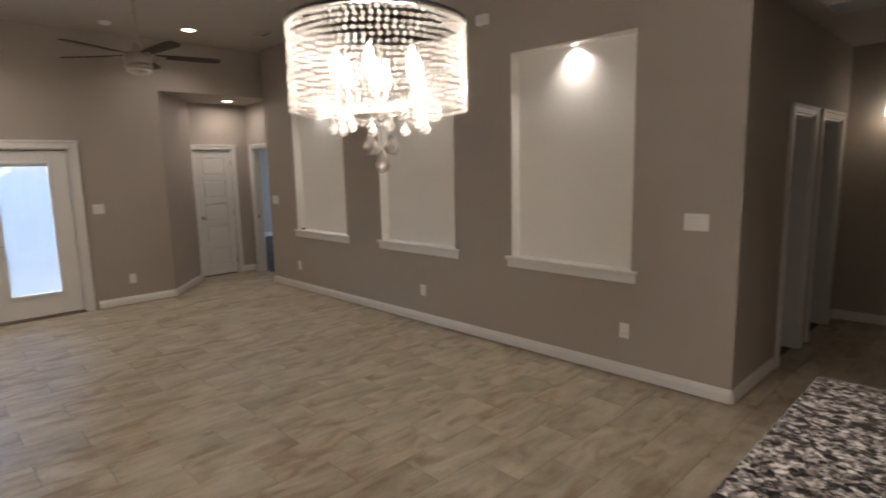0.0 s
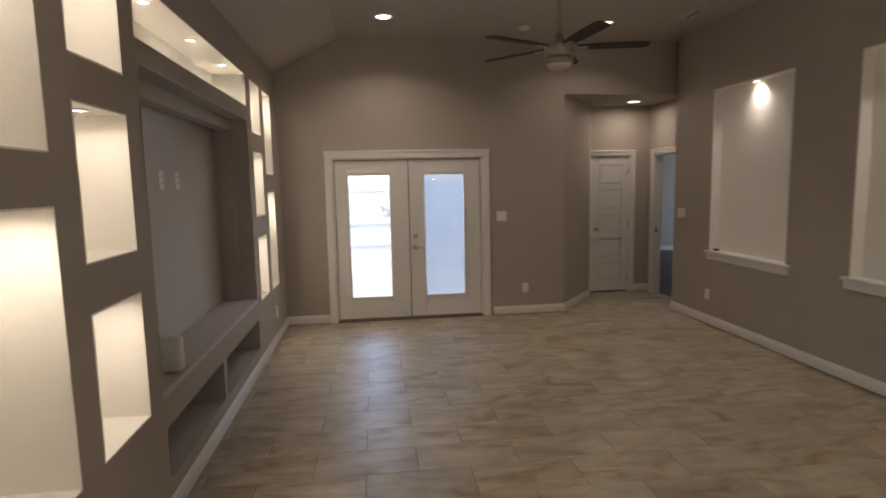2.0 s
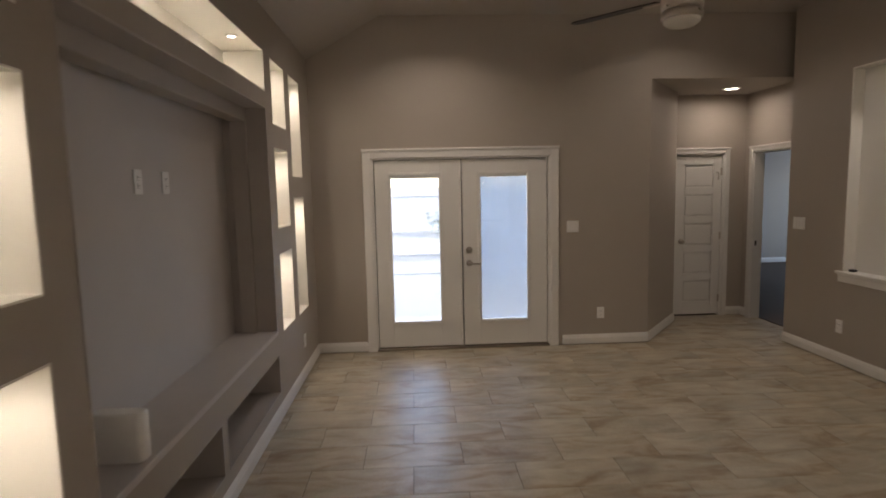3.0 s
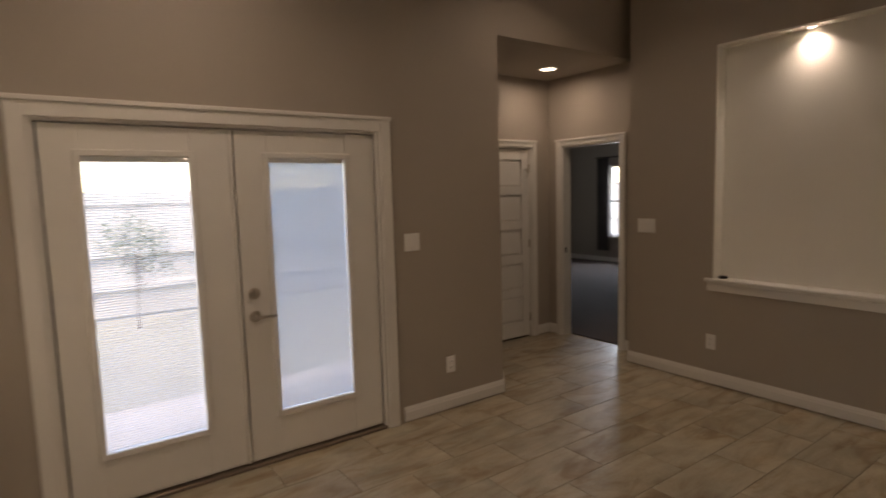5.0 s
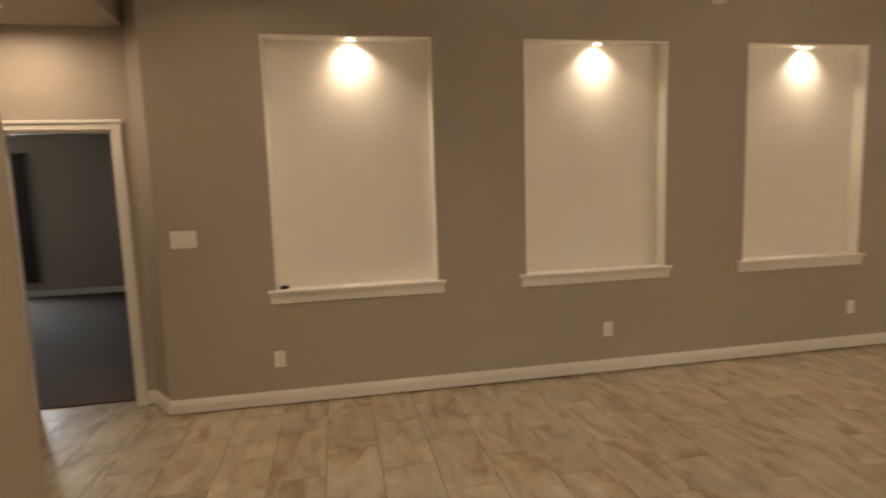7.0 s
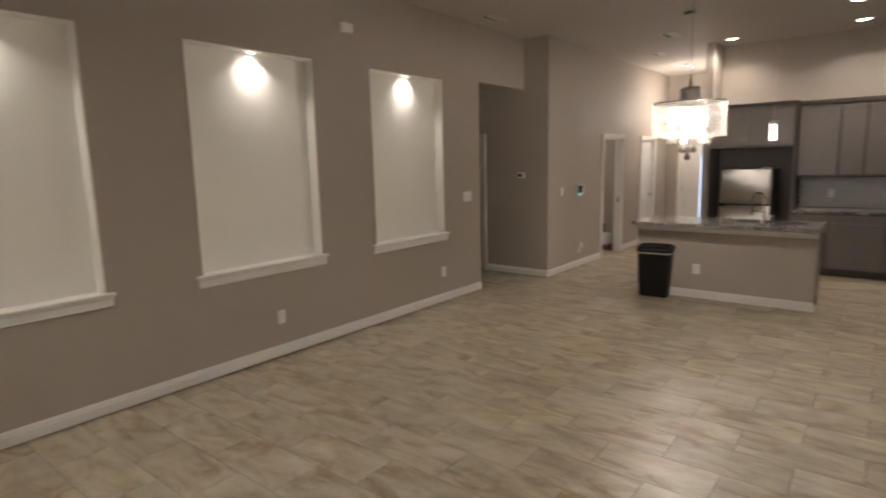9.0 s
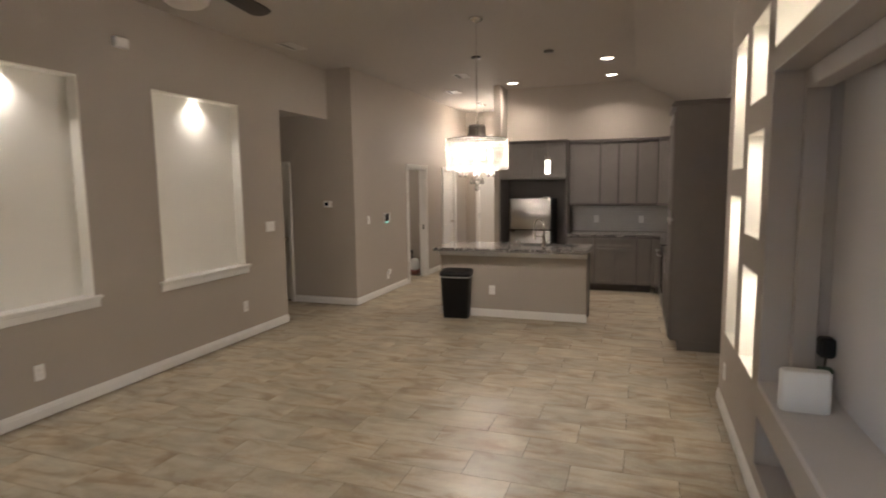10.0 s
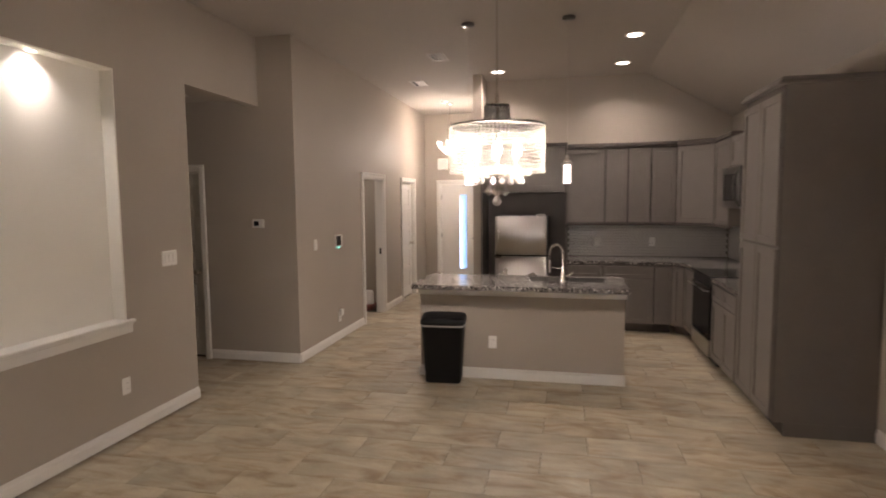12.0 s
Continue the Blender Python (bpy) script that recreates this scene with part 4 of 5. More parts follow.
for i in range(5):
    bm = B()
    a = radians(FAN0 + 72 * i)
    outline = [(0.13, -0.035), (0.30, -0.05), (0.58, -0.056), (0.635, -0.048), (0.655, -0.02), (0.655, 0.025), (0.63, 0.05), (0.58, 0.056), (0.30, 0.05), (0.13, 0.035)]
    prism(bm, outline, -0.004, 0.004)
    bmesh.ops.transform(bm, matrix=Matrix.Rotation(a, 4, "Z") @ pose(0, 0, 0.105, -8, 0, 0), verts=bm.verts)
    blade = part("blade", bm, M_BLADE, th)
    bm = B()
    box(bm, 0.085, 0.21, -0.02, 0.02, -0.012, -0.004, 0.003)
    bmesh.ops.transform(bm, matrix=Matrix.Rotation(a, 4, "Z") @ pose(0, 0, 0.105, -8, 0, 0), verts=bm.verts)
    part("blade_iron", bm, M_NICKEL, blade, "nickel blade bracket")

# ---------------------------------------------------------------- kitchen


def shaker(name, x0, x1, z0, z1, parent, mat=None, knob=None):
    """A framed cabinet front on the local plane y = 0, proud towards -y."""
    mat = mat or M_CAB
    f = min(0.055, (z1 - z0) * 0.3)
    bm = B()
    box(bm, x0, x1, -0.012, 0.0, z0, z1, 0.0015)
    front = part(name, bm, mat, parent)
    bm = B()
    for d in ((x0, x0 + f, z0, z1), (x1 - f, x1, z0, z1), (x0 + f, x1 - f, z0, z0 + f), (x0 + f, x1 - f, z1 - f, z1)):
        box(bm, d[0], d[1], -0.024, -0.0115, d[2], d[3], 0.002)
    part("front_frame", bm, mat, front)
    return front


def cabinet(name, m, w, z0, z1, depth, fronts, label, toe=False, group="kitchen cabinets", crown=False):
    """A cabinet: local x across, front on y = 0 looking along -y."""
    th = thing(name, (0, 0, 0), label, "cabinet", group)
    th.matrix_basis = m
    zb = z0 + (0.10 if toe else 0.0)
    boxpart("body", (0.001, w - 0.001, 0.0, depth, zb, z1), M_CAB, th, 0.002)
    if toe:
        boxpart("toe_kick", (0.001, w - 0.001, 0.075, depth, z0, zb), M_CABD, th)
    # face frame darkened to paint in the shade between the fronts
    boxpart("shaded_face_frame", (0.0015, w - 0.0015, -0.002, 0.001, zb + 0.001, z1 - 0.001), M_CABD, th)
    for x0, x1, a, b in fronts:
        shaker("drawer_front" if b - a < 0.22 else "cabinet_door", x0, x1, a, b, th)
    if crown:
        bm = B()
        box(bm, -0.012, w + 0.012, -0.035, depth, z1, z1 + 0.022, 0.004)
        box(bm, -0.004, w + 0.004, -0.022, depth, z1 + 0.02, z1 + 0.055, 0.006)
        part("crown_moulding", bm, M_CABD, th)
        boxpart("light_rail", (0.0, w, -0.018, 0.02, z0 - 0.028, z0 + 0.001), M_CABD, th, 0.003)
    return th


UZ0, UZ1 = 1.385, 2.375
g = 0.015
# east wall, upper row
for y1, y0, n in ((1.44, 0.945, 1), (0.945, 0.375, 2), (0.375, 0.06, 1)):
    w = y1 - y0
    fr = [(g + i * w / n, (i + 1) * w / n - g, UZ0 + 0.01, UZ1 - 0.02) for i in range(n)]
    cabinet("upper_cabinet", pose(3.02, y1, 0, 0, 0, -90), w, UZ0, UZ1, XE - 3.02, fr, "taupe shaker upper cabinet over the backsplash", crown=True)
# diagonal upper corner
dx, dy = 3.02 - 2.70, 0.06 + 0.33
dl = math.hypot(dx, dy)
cabinet("corner_upper_cabinet", pose(3.02, 0.06, 0, 0, 0, -90 - math.degrees(math.atan2(dx, dy))), dl, UZ0, UZ1 + 0.0, 0.2, [(g, dl - g, UZ0 + 0.01, UZ1 - 0.02)], "taupe diagonal corner upper cabinet", crown=True)
cabinet("upper_cabinet", pose(2.70, -0.33, 0, 0, 0, 180), 0.655, UZ0, UZ1, -0.33 - YS, [(g, 0.649, UZ0 + 0.01, UZ1 - 0.02)], "taupe shaker upper cabinet over the backsplash", crown=True)
cabinet("microwave_cabinet", pose(2.04, -0.33, 0, 0, 0, 180), 0.75, 2.035, UZ1, -0.33 - YS, [(g, 0.372, 2.045, UZ1 - 0.02), (0.378, 0.744, 2.045, UZ1 - 0.02)], "short taupe cabinet above the microwave", crown=False)
cabinet("upper_cabinet", pose(1.285, -0.33, 0, 0, 0, 180), 0.82, UZ0, UZ1, -0.33 - YS, [(g, 0.407, UZ0 + 0.01, UZ1 - 0.02), (0.413, 0.814, UZ0 + 0.01, UZ1 - 0.02)], "taupe shaker upper cabinet over the backsplash", crown=True)
# pantry
PX0, PX1, PZ = -0.385, 0.455, 2.46
pw = PX1 - PX0
th = cabinet("pantry_cabinet", pose(PX1, -0.005, 0, 0, 0, 180), pw, 0, PZ, -0.005 - YS - 0.002, [(g, pw / 2 - g / 2, 1.36, PZ - 0.05), (pw / 2 + g / 2, pw - g, 1.36, PZ - 0.05), (g, pw / 2 - g / 2, 0.12, 1.335), (pw / 2 + g / 2, pw - g, 0.12, 1.335)], "tall taupe pantry cabinet at the end of the kitchen run", toe=True)
bm = B()
box(bm, -0.01, pw + 0.012, -0.045, 0.64, PZ, PZ + 0.03, 0.006)
box(bm, -0.002, pw + 0.004, -0.03, 0.64, PZ + 0.028, PZ + 0.055, 0.008)
part("crown_moulding", bm, M_CAB, th)
for a, b in ((-0.002, 0.018), (pw - 0.018, pw + 0.002)):
    boxpart("plinth_side", (a, b, 0.072, 0.652, 0.0, 0.102), M_CAB, th)
# base cabinets
BZ = 0.872
cabinet("base_cabinet", pose(2.72, 1.44, 0, 0, 0, -90), 0.44, 0, BZ, XE - 2.72, [(g, 0.434, 0.70, BZ - 0.02), (g, 0.434, 0.12, 0.69)], "taupe shaker base cabinet with a drawer", toe=True)
cabinet("base_cabinet", pose(2.72, 1.0, 0, 0, 0, -90), 0.64, 0, BZ, XE - 2.72, [(g, 0.634, 0.70, BZ - 0.02), (g, 0.317, 0.12, 0.69), (0.323, 0.634, 0.12, 0.69)], "taupe shaker base cabinet with a drawer over two doors", toe=True)
cabinet("base_cabinet", pose(2.72, 0.36, 0, 0, 0, -90), 0.22, 0, BZ, XE - 2.72, [(g, 0.214, 0.12, BZ - 0.02)], "narrow taupe shaker base cabinet in the kitchen corner", toe=True)
dl = math.hypot(0.14, 0.14)
cabinet("corner_base_cabinet", pose(2.72, 0.14, 0, 0, 0, -135), dl, 0, BZ, 0.30, [(0.02, dl - 0.02, 0.12, BZ - 0.02)], "taupe diagonal corner base cabinet", toe=True)
cabinet("base_cabinet", pose(2.58, 0.0, 0, 0, 0, 180), 0.535, 0, BZ, -YS - 0.005, [(g, 0.529, 0.12, BZ - 0.02)], "narrow taupe base cabinet beside the range", toe=True)
cabinet("base_cabinet", pose(1.275, 0.0, 0, 0, 0, 180), 0.815, 0, BZ, -YS - 0.005, [(g, 0.404, 0.70, BZ - 0.02), (0.41, 0.809, 0.70, BZ - 0.02), (g, 0.404, 0.12, 0.69), (0.41, 0.809, 0.12, 0.69)], "taupe shaker base cabinet with drawers beside the pantry", toe=True)
bm = B()
prism(bm, [(2.69, 1.44), (2.69, 0.22), (2.665, 0.13), (2.60, 0.06), (2.50, 0.03), (2.045, 0.03), (2.045, YS), (XE, YS), (XE, 1.44)], BZ + 0.002, 0.912, 0.004)
solo("kitchen_countertop", bm, M_GRANITE, "dark speckled granite countertop along the kitchen corner", "countertop")
bm = B()
prism(bm, [(0.458, YS), (1.277, YS), (1.277, 0.03), (0.458, 0.03)], BZ + 0.002, 0.912, 0.004)
solo("kitchen_countertop", bm, M_GRANITE, "dark speckled granite countertop between pantry and range", "countertop")

# fridge bay
th = thing("fridge_surround", (2.72, 2.0, 0), "taupe panelled refrigerator bay, darker at its back and right panel, with a cabinet on top", "cabinet")
boxpart("side_panel", (0.0, XE - 2.72, 0.535, 0.558, 0, 2.40), M_CAB, th, 0.002)
# right panel and bay back take the darker cabinet tone
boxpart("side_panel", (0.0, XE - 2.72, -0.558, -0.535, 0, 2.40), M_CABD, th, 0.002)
body = boxpart("body", (0.02, XE - 2.72, -0.535, 0.535, 1.80, 2.375), M_CAB, th, 0.002)
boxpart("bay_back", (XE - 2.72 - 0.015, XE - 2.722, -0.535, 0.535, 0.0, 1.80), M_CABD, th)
for a, b in ((-0.525, -0.004), (0.004, 0.525)):
    door = boxpart("cabinet_door", (0.006, 0.02, a, b, 1.83, 2.35), M_CAB, th, 0.002)
    bm = B()
    for d in ((a, a + 0.055, 1.83, 2.35), (b - 0.055, b, 1.83, 2.35), (a + 0.055, b - 0.055, 1.83, 1.885), (a + 0.055, b - 0.055, 2.295, 2.35)):
        box(bm, -0.003, 0.0065, *d, 0.002)
    part("front_frame", bm, M_CAB, door)
bm = B()
box(bm, -0.03, XE - 2.72, -0.57, 0.57, 2.40, 2.425, 0.004)
box(bm, -0.015, XE - 2.72, -0.562, 0.562, 2.375, 2.40, 0.003)
part("crown_moulding", bm, M_CABD, th)
th = thing("refrigerator", (2.62, 2.02, 0), "stainless steel top-freezer refrigerator", "refrigerator")
boxpart("body", (0.06, 0.70, -0.335, 0.335, 0.03, 1.485), M_BLACK, th, 0.006)
for nm, z0, z1 in (("freezer_door", 0.985, 1.485), ("fridge_door", 0.07, 0.962)):
    bm = B()
    front = [(0.022 * (abs(k) / 8) ** 2.4 - 0.006, 0.335 * k / 8) for k in range(8, -9, -1)]
    prism(bm, front + [(0.058, -0.335), (0.058, 0.335)], z0, z1)
    door = part(nm, bm, M_STEEL, th, "bowed brushed steel door")
    for f in door.data.polygons:
        f.use_smooth = abs(f.normal.z) < 0.5 and f.normal.x < -0.5
boxpart("hinge_cover", (0.02, 0.12, -0.31, -0.2, 1.485, 1.515), M_STEEL, th, 0.006)
boxpart("kick_plate", (0.03, 0.06, -0.32, 0.32, 0.0, 0.065), M_BLACK, th)
for z0, z1 in ((1.02, 1.30), (0.55, 0.93)):
    bm = B()
    tube(bm, [(0.0, 0.29, z0), (-0.045, 0.29, z0 + 0.02), (-0.045, 0.29, z1 - 0.02), (0.0, 0.29, z1)], 0.011)
    part("handle", bm, M_STEEL, th)

# range and microwave
th = thing("range", (1.66, 0.0, 0), "black and stainless electric range", "range")
boxpart("body", (-0.378, 0.378, -0.64, 0.0, 0.09, 0.905), M_BLACK, th, 0.003)
boxpart("base", (-0.36, 0.36, -0.62, -0.05, 0.0, 0.09), M_BLACK, th)
boxpart("oven_door", (-0.374, 0.374, 0.0, 0.04, 0.27, 0.80), M_GLOSSB, th, 0.004, "black glass oven door")
boxpart("storage_drawer", (-0.374, 0.374, 0.0, 0.04, 0.10, 0.26), M_STEEL, th, 0.004, "stainless drawer")
boxpart("control_strip", (-0.374, 0.374, 0.0, 0.035, 0.81, 0.905), M_BLACK, th, 0.004)
boxpart("cooktop", (-0.379, 0.379, -0.64, 0.045, 0.905, 0.918), M_GLOSSB, th, 0.003, "black glass cooktop")
boxpart("backguard", (-0.378, 0.378, -0.655, -0.60, 0.918, 1.02), M_STEEL, th, 0.004)
bm = B()
tube(bm, [(-0.33, 0.04, 0.765), (-0.33, 0.085, 0.77), (0.33, 0.085, 0.77), (0.33, 0.04, 0.765)], 0.012)
part("oven_handle", bm, M_STEEL, th, "stainless bar handle")
th = thing("microwave", (1.66, -0.26, 1.59), "stainless over-range microwave with a curved handle", "microwave")
boxpart("body", (-0.375, 0.375, -0.39, 0.0, 0.0, 0.44), M_DULLSTEEL, th, 0.004)
boxpart("door", (-0.22, 0.375, 0.0, 0.025, 0.02, 0.43), M_DULLSTEEL, th, 0.004)
boxpart("window", (-0.12, 0.32, 0.024, 0.028, 0.08, 0.36), M_GLOSSB, th, 0.002, "dark glass window")
boxpart("control_panel", (-0.375, -0.225, 0.0, 0.022, 0.02, 0.43), M_GLOSSB, th, 0.003)
bm = B()
tube(bm, [(-0.18, 0.02, 0.05), (-0.18, 0.06, 0.11), (-0.18, 0.072, 0.22), (-0.18, 0.06, 0.33), (-0.18, 0.02, 0.39)], 0.012)
part("handle", bm, M_DULLSTEEL, th)

# hexagon mosaic backsplash


def mosaic(name, axis, plane, sgn, u0, u1, z0, z1):
    """Small hexagons standing 3 mm proud of their grout bed."""
    th = thing(name, (0, 0, 0), "white hexagon mosaic backsplash with grey grout", "backsplash", kind="structure")
    bm = B()
    lo, hi = sorted((plane, plane + sgn * 0.006))
    if axis == "x":
        box(bm, lo, hi, u0, u1, z0, z1)
    else:
        box(bm, u0, u1, lo, hi, z0, z1)
    part("grout_bed", bm, M_GROUTG, th)
    r, gap = 0.026, 0.0045
    sx, sz = math.sqrt(3) * r, 1.5 * r
    verts, faces = [], []
    row, z = 0, z0 + r
    while z < z1 - r * 0.9:
        u = u0 + sx / 2 + (sx / 2 if row % 2 else 0)
        while u < u1 - sx / 2:
            k = len(verts)
            for rr, d in ((r - gap / 2, 0.006), (r - gap / 2 - 0.0015, 0.0095)):
                for i in range(6):
                    a = radians(60 * i + 30)
                    p = (u + rr * math.cos(a), z + rr * math.sin(a))
                    verts.append((plane + sgn * d, p[0], p[1]) if axis == "x" else (p[0], plane + sgn * d, p[1]))
            for i in range(6):
                faces.append((k + i, k + (i + 1) % 6, k + 6 + (i + 1) % 6, k + 6 + i))
            faces.append(tuple(k + 6 + i for i in range(6)))
            u += sx
        z += sz
        row += 1
    me = bpy.data.meshes.new("mosaic_tiles")
    me.from_pydata(verts, [], faces)
    me.materials.append(M_HEX)
    ob = new("mosaic_tiles", me)
    ob.parent = th
    ob["kind"] = "stuff"


M_GROUTG = material("grey_grout", (0.20, 0.185, 0.17), 0.9, vary=0.15, scale=14)
mosaic("backsplash", "x", XE, -1, YS + 0.01, 1.44, 0.913, UZ0)
mosaic("backsplash", "y", YS, 1, 0.46, XE - 0.01, 0.913, UZ0)
plate("wall_outlet", (XE - 0.010, 1.02, 1.12), -90, 1, "white power outlet on the mosaic backsplash", True, "wall outlets")
plate("wall_outlet", (XE - 0.010, 0.30, 1.12), -90, 1, "white power outlet on the mosaic backsplash", True, "wall outlets")

# island
th = thing("kitchen_island", (0.52, 1.87, 0), "greige island half wall with white baseboard and cap", "island")
hy = 0.95
boxpart("half_wall", (0.0, 0.13, -hy, hy, 0, 0.872), M_WALL, th, 0.002)
boxpart("cap_moulding", (-0.028, 0.001, -hy - 0.012, hy + 0.012, 0.80, 0.872), M_TRIM, th, 0.006)
boxpart("cap_bead", (-0.040, -0.0275, -hy - 0.018, hy + 0.018, 0.845, 0.872), M_TRIM, th, 0.005)
boxpart("baseboard", (-0.016, 0.001, -hy - 0.012, hy + 0.012, 0.0, 0.085), M_TRIM, th, 0.004)
boxpart("base_bead", (-0.009, 0.001, -hy - 0.006, hy + 0.006, 0.085, 0.102), M_TRIM, th, 0.003)
boxpart("cabinet_body", (0.13, 0.56, -hy + 0.004, hy - 0.004, 0.10, 0.872), M_CAB, th, 0.002)
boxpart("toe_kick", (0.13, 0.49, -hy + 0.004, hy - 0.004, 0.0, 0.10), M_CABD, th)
for i in range(4):
    a = -hy + 0.01 + i * (2 * hy - 0.02) / 4
    boxpart("cabinet_door", (0.56, 0.578, a + 0.004, a + (2 * hy - 0.02) / 4 - 0.004, 0.12, 0.85), M_CAB, th, 0.002)
SX, SY = (0.72, 1.03), (1.06, 1.80)
IX, IY = (0.32, 1.13), (0.895, 2.85)
# countertop with a cut-out for the sink
bm = B()
for d in ((IX[0], SX[0], *IY), (SX[1], IX[1], *IY), (SX[0], SX[1], IY[0], SY[0]), (SX[0], SX[1], SY[1], IY[1])):
    box(bm, d[0], d[1], d[2], d[3], 0.874, 0.918)
bmesh.ops.remove_doubles(bm, verts=bm.verts, dist=0.0005)
solo("island_countertop", bm, M_GRANITE, "black and white speckled granite island countertop", "countertop")
th = thing("kitchen_sink", ((SX[0] + SX[1]) / 2, (SY[0] + SY[1]) / 2, 0.874), "double-bowl stainless undermount sink in the island", "sink")
hx, hy2 = (SX[1] - SX[0]) / 2, (SY[1] - SY[0]) / 2
for s in (-1, 1):
    bm = B()
    y0, y1 = sorted((s * 0.012, s * (hy2 - 0.002)))
    for d in ((-hx, -hx + 0.004, y0, y1, -0.2, 0.043), (hx - 0.004, hx, y0, y1, -0.2, 0.043), (-hx, hx, y0, y0 + 0.004, -0.2, 0.02), (-hx, hx, y1 - 0.004, y1, -0.2, 0.02), (-hx, hx, y0, y1, -0.204, -0.2)):
        box(bm, *d)
    # stainless bowls take dark steel to paint in the shade of their depth
    bowl = part("bowl", bm, M_DULLSTEEL, th)
    bm = B()
    lathe(bm, [(0.001, -0.198), (0.04, -0.198), (0.044, -0.1995), (0.001, -0.1999)], 20, (0, s * hy2 / 2, 0))
    part("drain", bm, M_CHROME, bowl)
th = thing("kitchen_faucet", (0.665, 1.47, 0.918), "chrome spring-neck pull-down kitchen faucet", "faucet")
bm = B()
lathe(bm, [(0.001, 0), (0.028, 0), (0.028, 0.008), (0.021, 0.016), (0.02, 0.10), (0.014, 0.11), (0.013, 0.16), (0.001, 0.16)], 20)
part("base", bm, M_CHROME, th)
arc = [(0.03 * 0, 0, 0.15), (0, 0, 0.27)] + [(0.012 * (1 - math.cos(a)), 0.062 * (1 - math.cos(a)), 0.27 + 0.085 * math.sin(a)) for a in np.linspace(0.15, math.pi - 0.1, 12)] + [(0.024, 0.124, 0.20)]
bm = B()
tube(bm, arc, 0.008)
part("neck", bm, M_CHROME, th)
bm = B()
hel = []
for i in range(150):
    f = i / 149 * (len(arc) - 2)
    k = int(f)
    p, q = Vector(arc[k]), Vector(arc[k + 1])
    c = p.lerp(q, f - k)
    d = (q - p).normalized()
    s1 = d.cross(Vector((0.98, -0.19, 0))).normalized()
    s2 = d.cross(s1)
    hel.append(c + 0.0125 * (math.cos(i * 1.25) * s1 + math.sin(i * 1.25) * s2))
tube(bm, hel, 0.0022, 5)
part("spring", bm, M_CHROME, th)
bm = B()
rod(bm, (0.024, 0.124, 0.09), (0.024, 0.124, 0.21), 0.017, 0.013)
part("spray_head", bm, M_CHROME, th)
bm = B()
tube(bm, [(0, 0, 0.13), (0.012, 0.06, 0.135), (0.022, 0.112, 0.14)], 0.005)
part("dock_arm", bm, M_CHROME, th)
bm = B()
tube(bm, [(0.0, -0.02, 0.06), (0.0, -0.06, 0.075), (0.0, -0.095, 0.10)], 0.006)
part("handle", bm, M_CHROME, th)

# trash can


def rounded(w, d, r, n=5):
    pts = []
    for cx, cy, a0 in ((w / 2 - r, d / 2 - r, 0), (-w / 2 + r, d / 2 - r, 90), (-w / 2 + r, -d / 2 + r, 180), (w / 2 - r, -d / 2 + r, 270)):
        for i in range(n + 1):
            a = radians(a0 + 90 * i / n)
            pts.append((cx + r * math.cos(a), cy + r * math.sin(a)))
    return pts


def loft(bm, rings, smooth=True, cap=(True, True)):
    rows = [[bm.verts.new(p) for p in ring] for ring in rings]
    n = len(rows[0])
    for p, q in zip(rows, rows[1:]):
        for i in range(n):
            bm.faces.new((p[i], p[(i + 1) % n], q[(i + 1) % n], q[i])).smooth = smooth
    if cap[0]:
        bm.faces.new(list(reversed(rows[0])))
    if cap[1]:
        bm.faces.new(rows[-1])


th = thing("trash_can", (0.385, 2.56, 0.0), "tall black plastic trash can with a bag edge showing", "trash can", rz=3)
bm = B()
loft(bm, [[(x, y, z) for x, y in rounded(w, d, r)] for w, d, r, z in ((0.175, 0.32, 0.03, 0.0), (0.185, 0.33, 0.04, 0.012), (0.225, 0.395, 0.055, 0.54), (0.238, 0.41, 0.06, 0.545), (0.238, 0.41, 0.06, 0.56))], cap=(True, False))
part("bin", bm, M_BLACK, th)
bm = B()
loft(bm, [[(x, y, z) for x, y in rounded(w, d, 0.06)] for w, d, z in ((0.233, 0.405, 0.531), (0.244, 0.416, 0.535), (0.244, 0.416, 0.545), (0.238, 0.41, 0.55))], cap=(False, False))
part("bag_edge", bm, M_BAGGREY, th, "pale plastic bag edge")
bm = B()
loft(bm, [[(x * 1.0, y, z + 0.03 * max(0.0, x / 0.12 + 0.2)) for x, y in rounded(w, d, r)] for w, d, r, z in ((0.242, 0.420, 0.062, 0.555), (0.244, 0.424, 0.064, 0.575), (0.232, 0.41, 0.06, 0.600), (0.17, 0.33, 0.05, 0.615))])
part("lid", bm, M_BLACK, th)

# ---------------------------------------------------------------- chandelier over the dining area
CX, CY = -0.90, 1.90
th = thing("crystal_chandelier", (CX, CY, 1.87), "lit drum chandelier of crystal bead strands with hanging drops", "chandelier")
bm = B()
lathe(bm, [(0.001, CEIL - 1.87), (0.075, CEIL - 1.87), (0.075, CEIL - 1.885), (0.05, CEIL - 1.905), (0.012, CEIL - 1.915), (0.001, CEIL - 1.915)], 28)
part("canopy", bm, M_CHROME, th)
bm = B()
rod(bm, (0, 0, 0.52), (0, 0, CEIL - 1.91), 0.006, seg=10)
part("rod", bm, M_CHROME, th)
bm = B()
lathe(bm, [(0.306, 0.306), (0.318, 0.306), (0.321, 0.309), (0.321, 0.317), (0.306, 0.319), (0.306, 0.306)], 64)
part("top_rim", bm, M_DULLSTEEL, th, "dark metal rim")
bm = B()
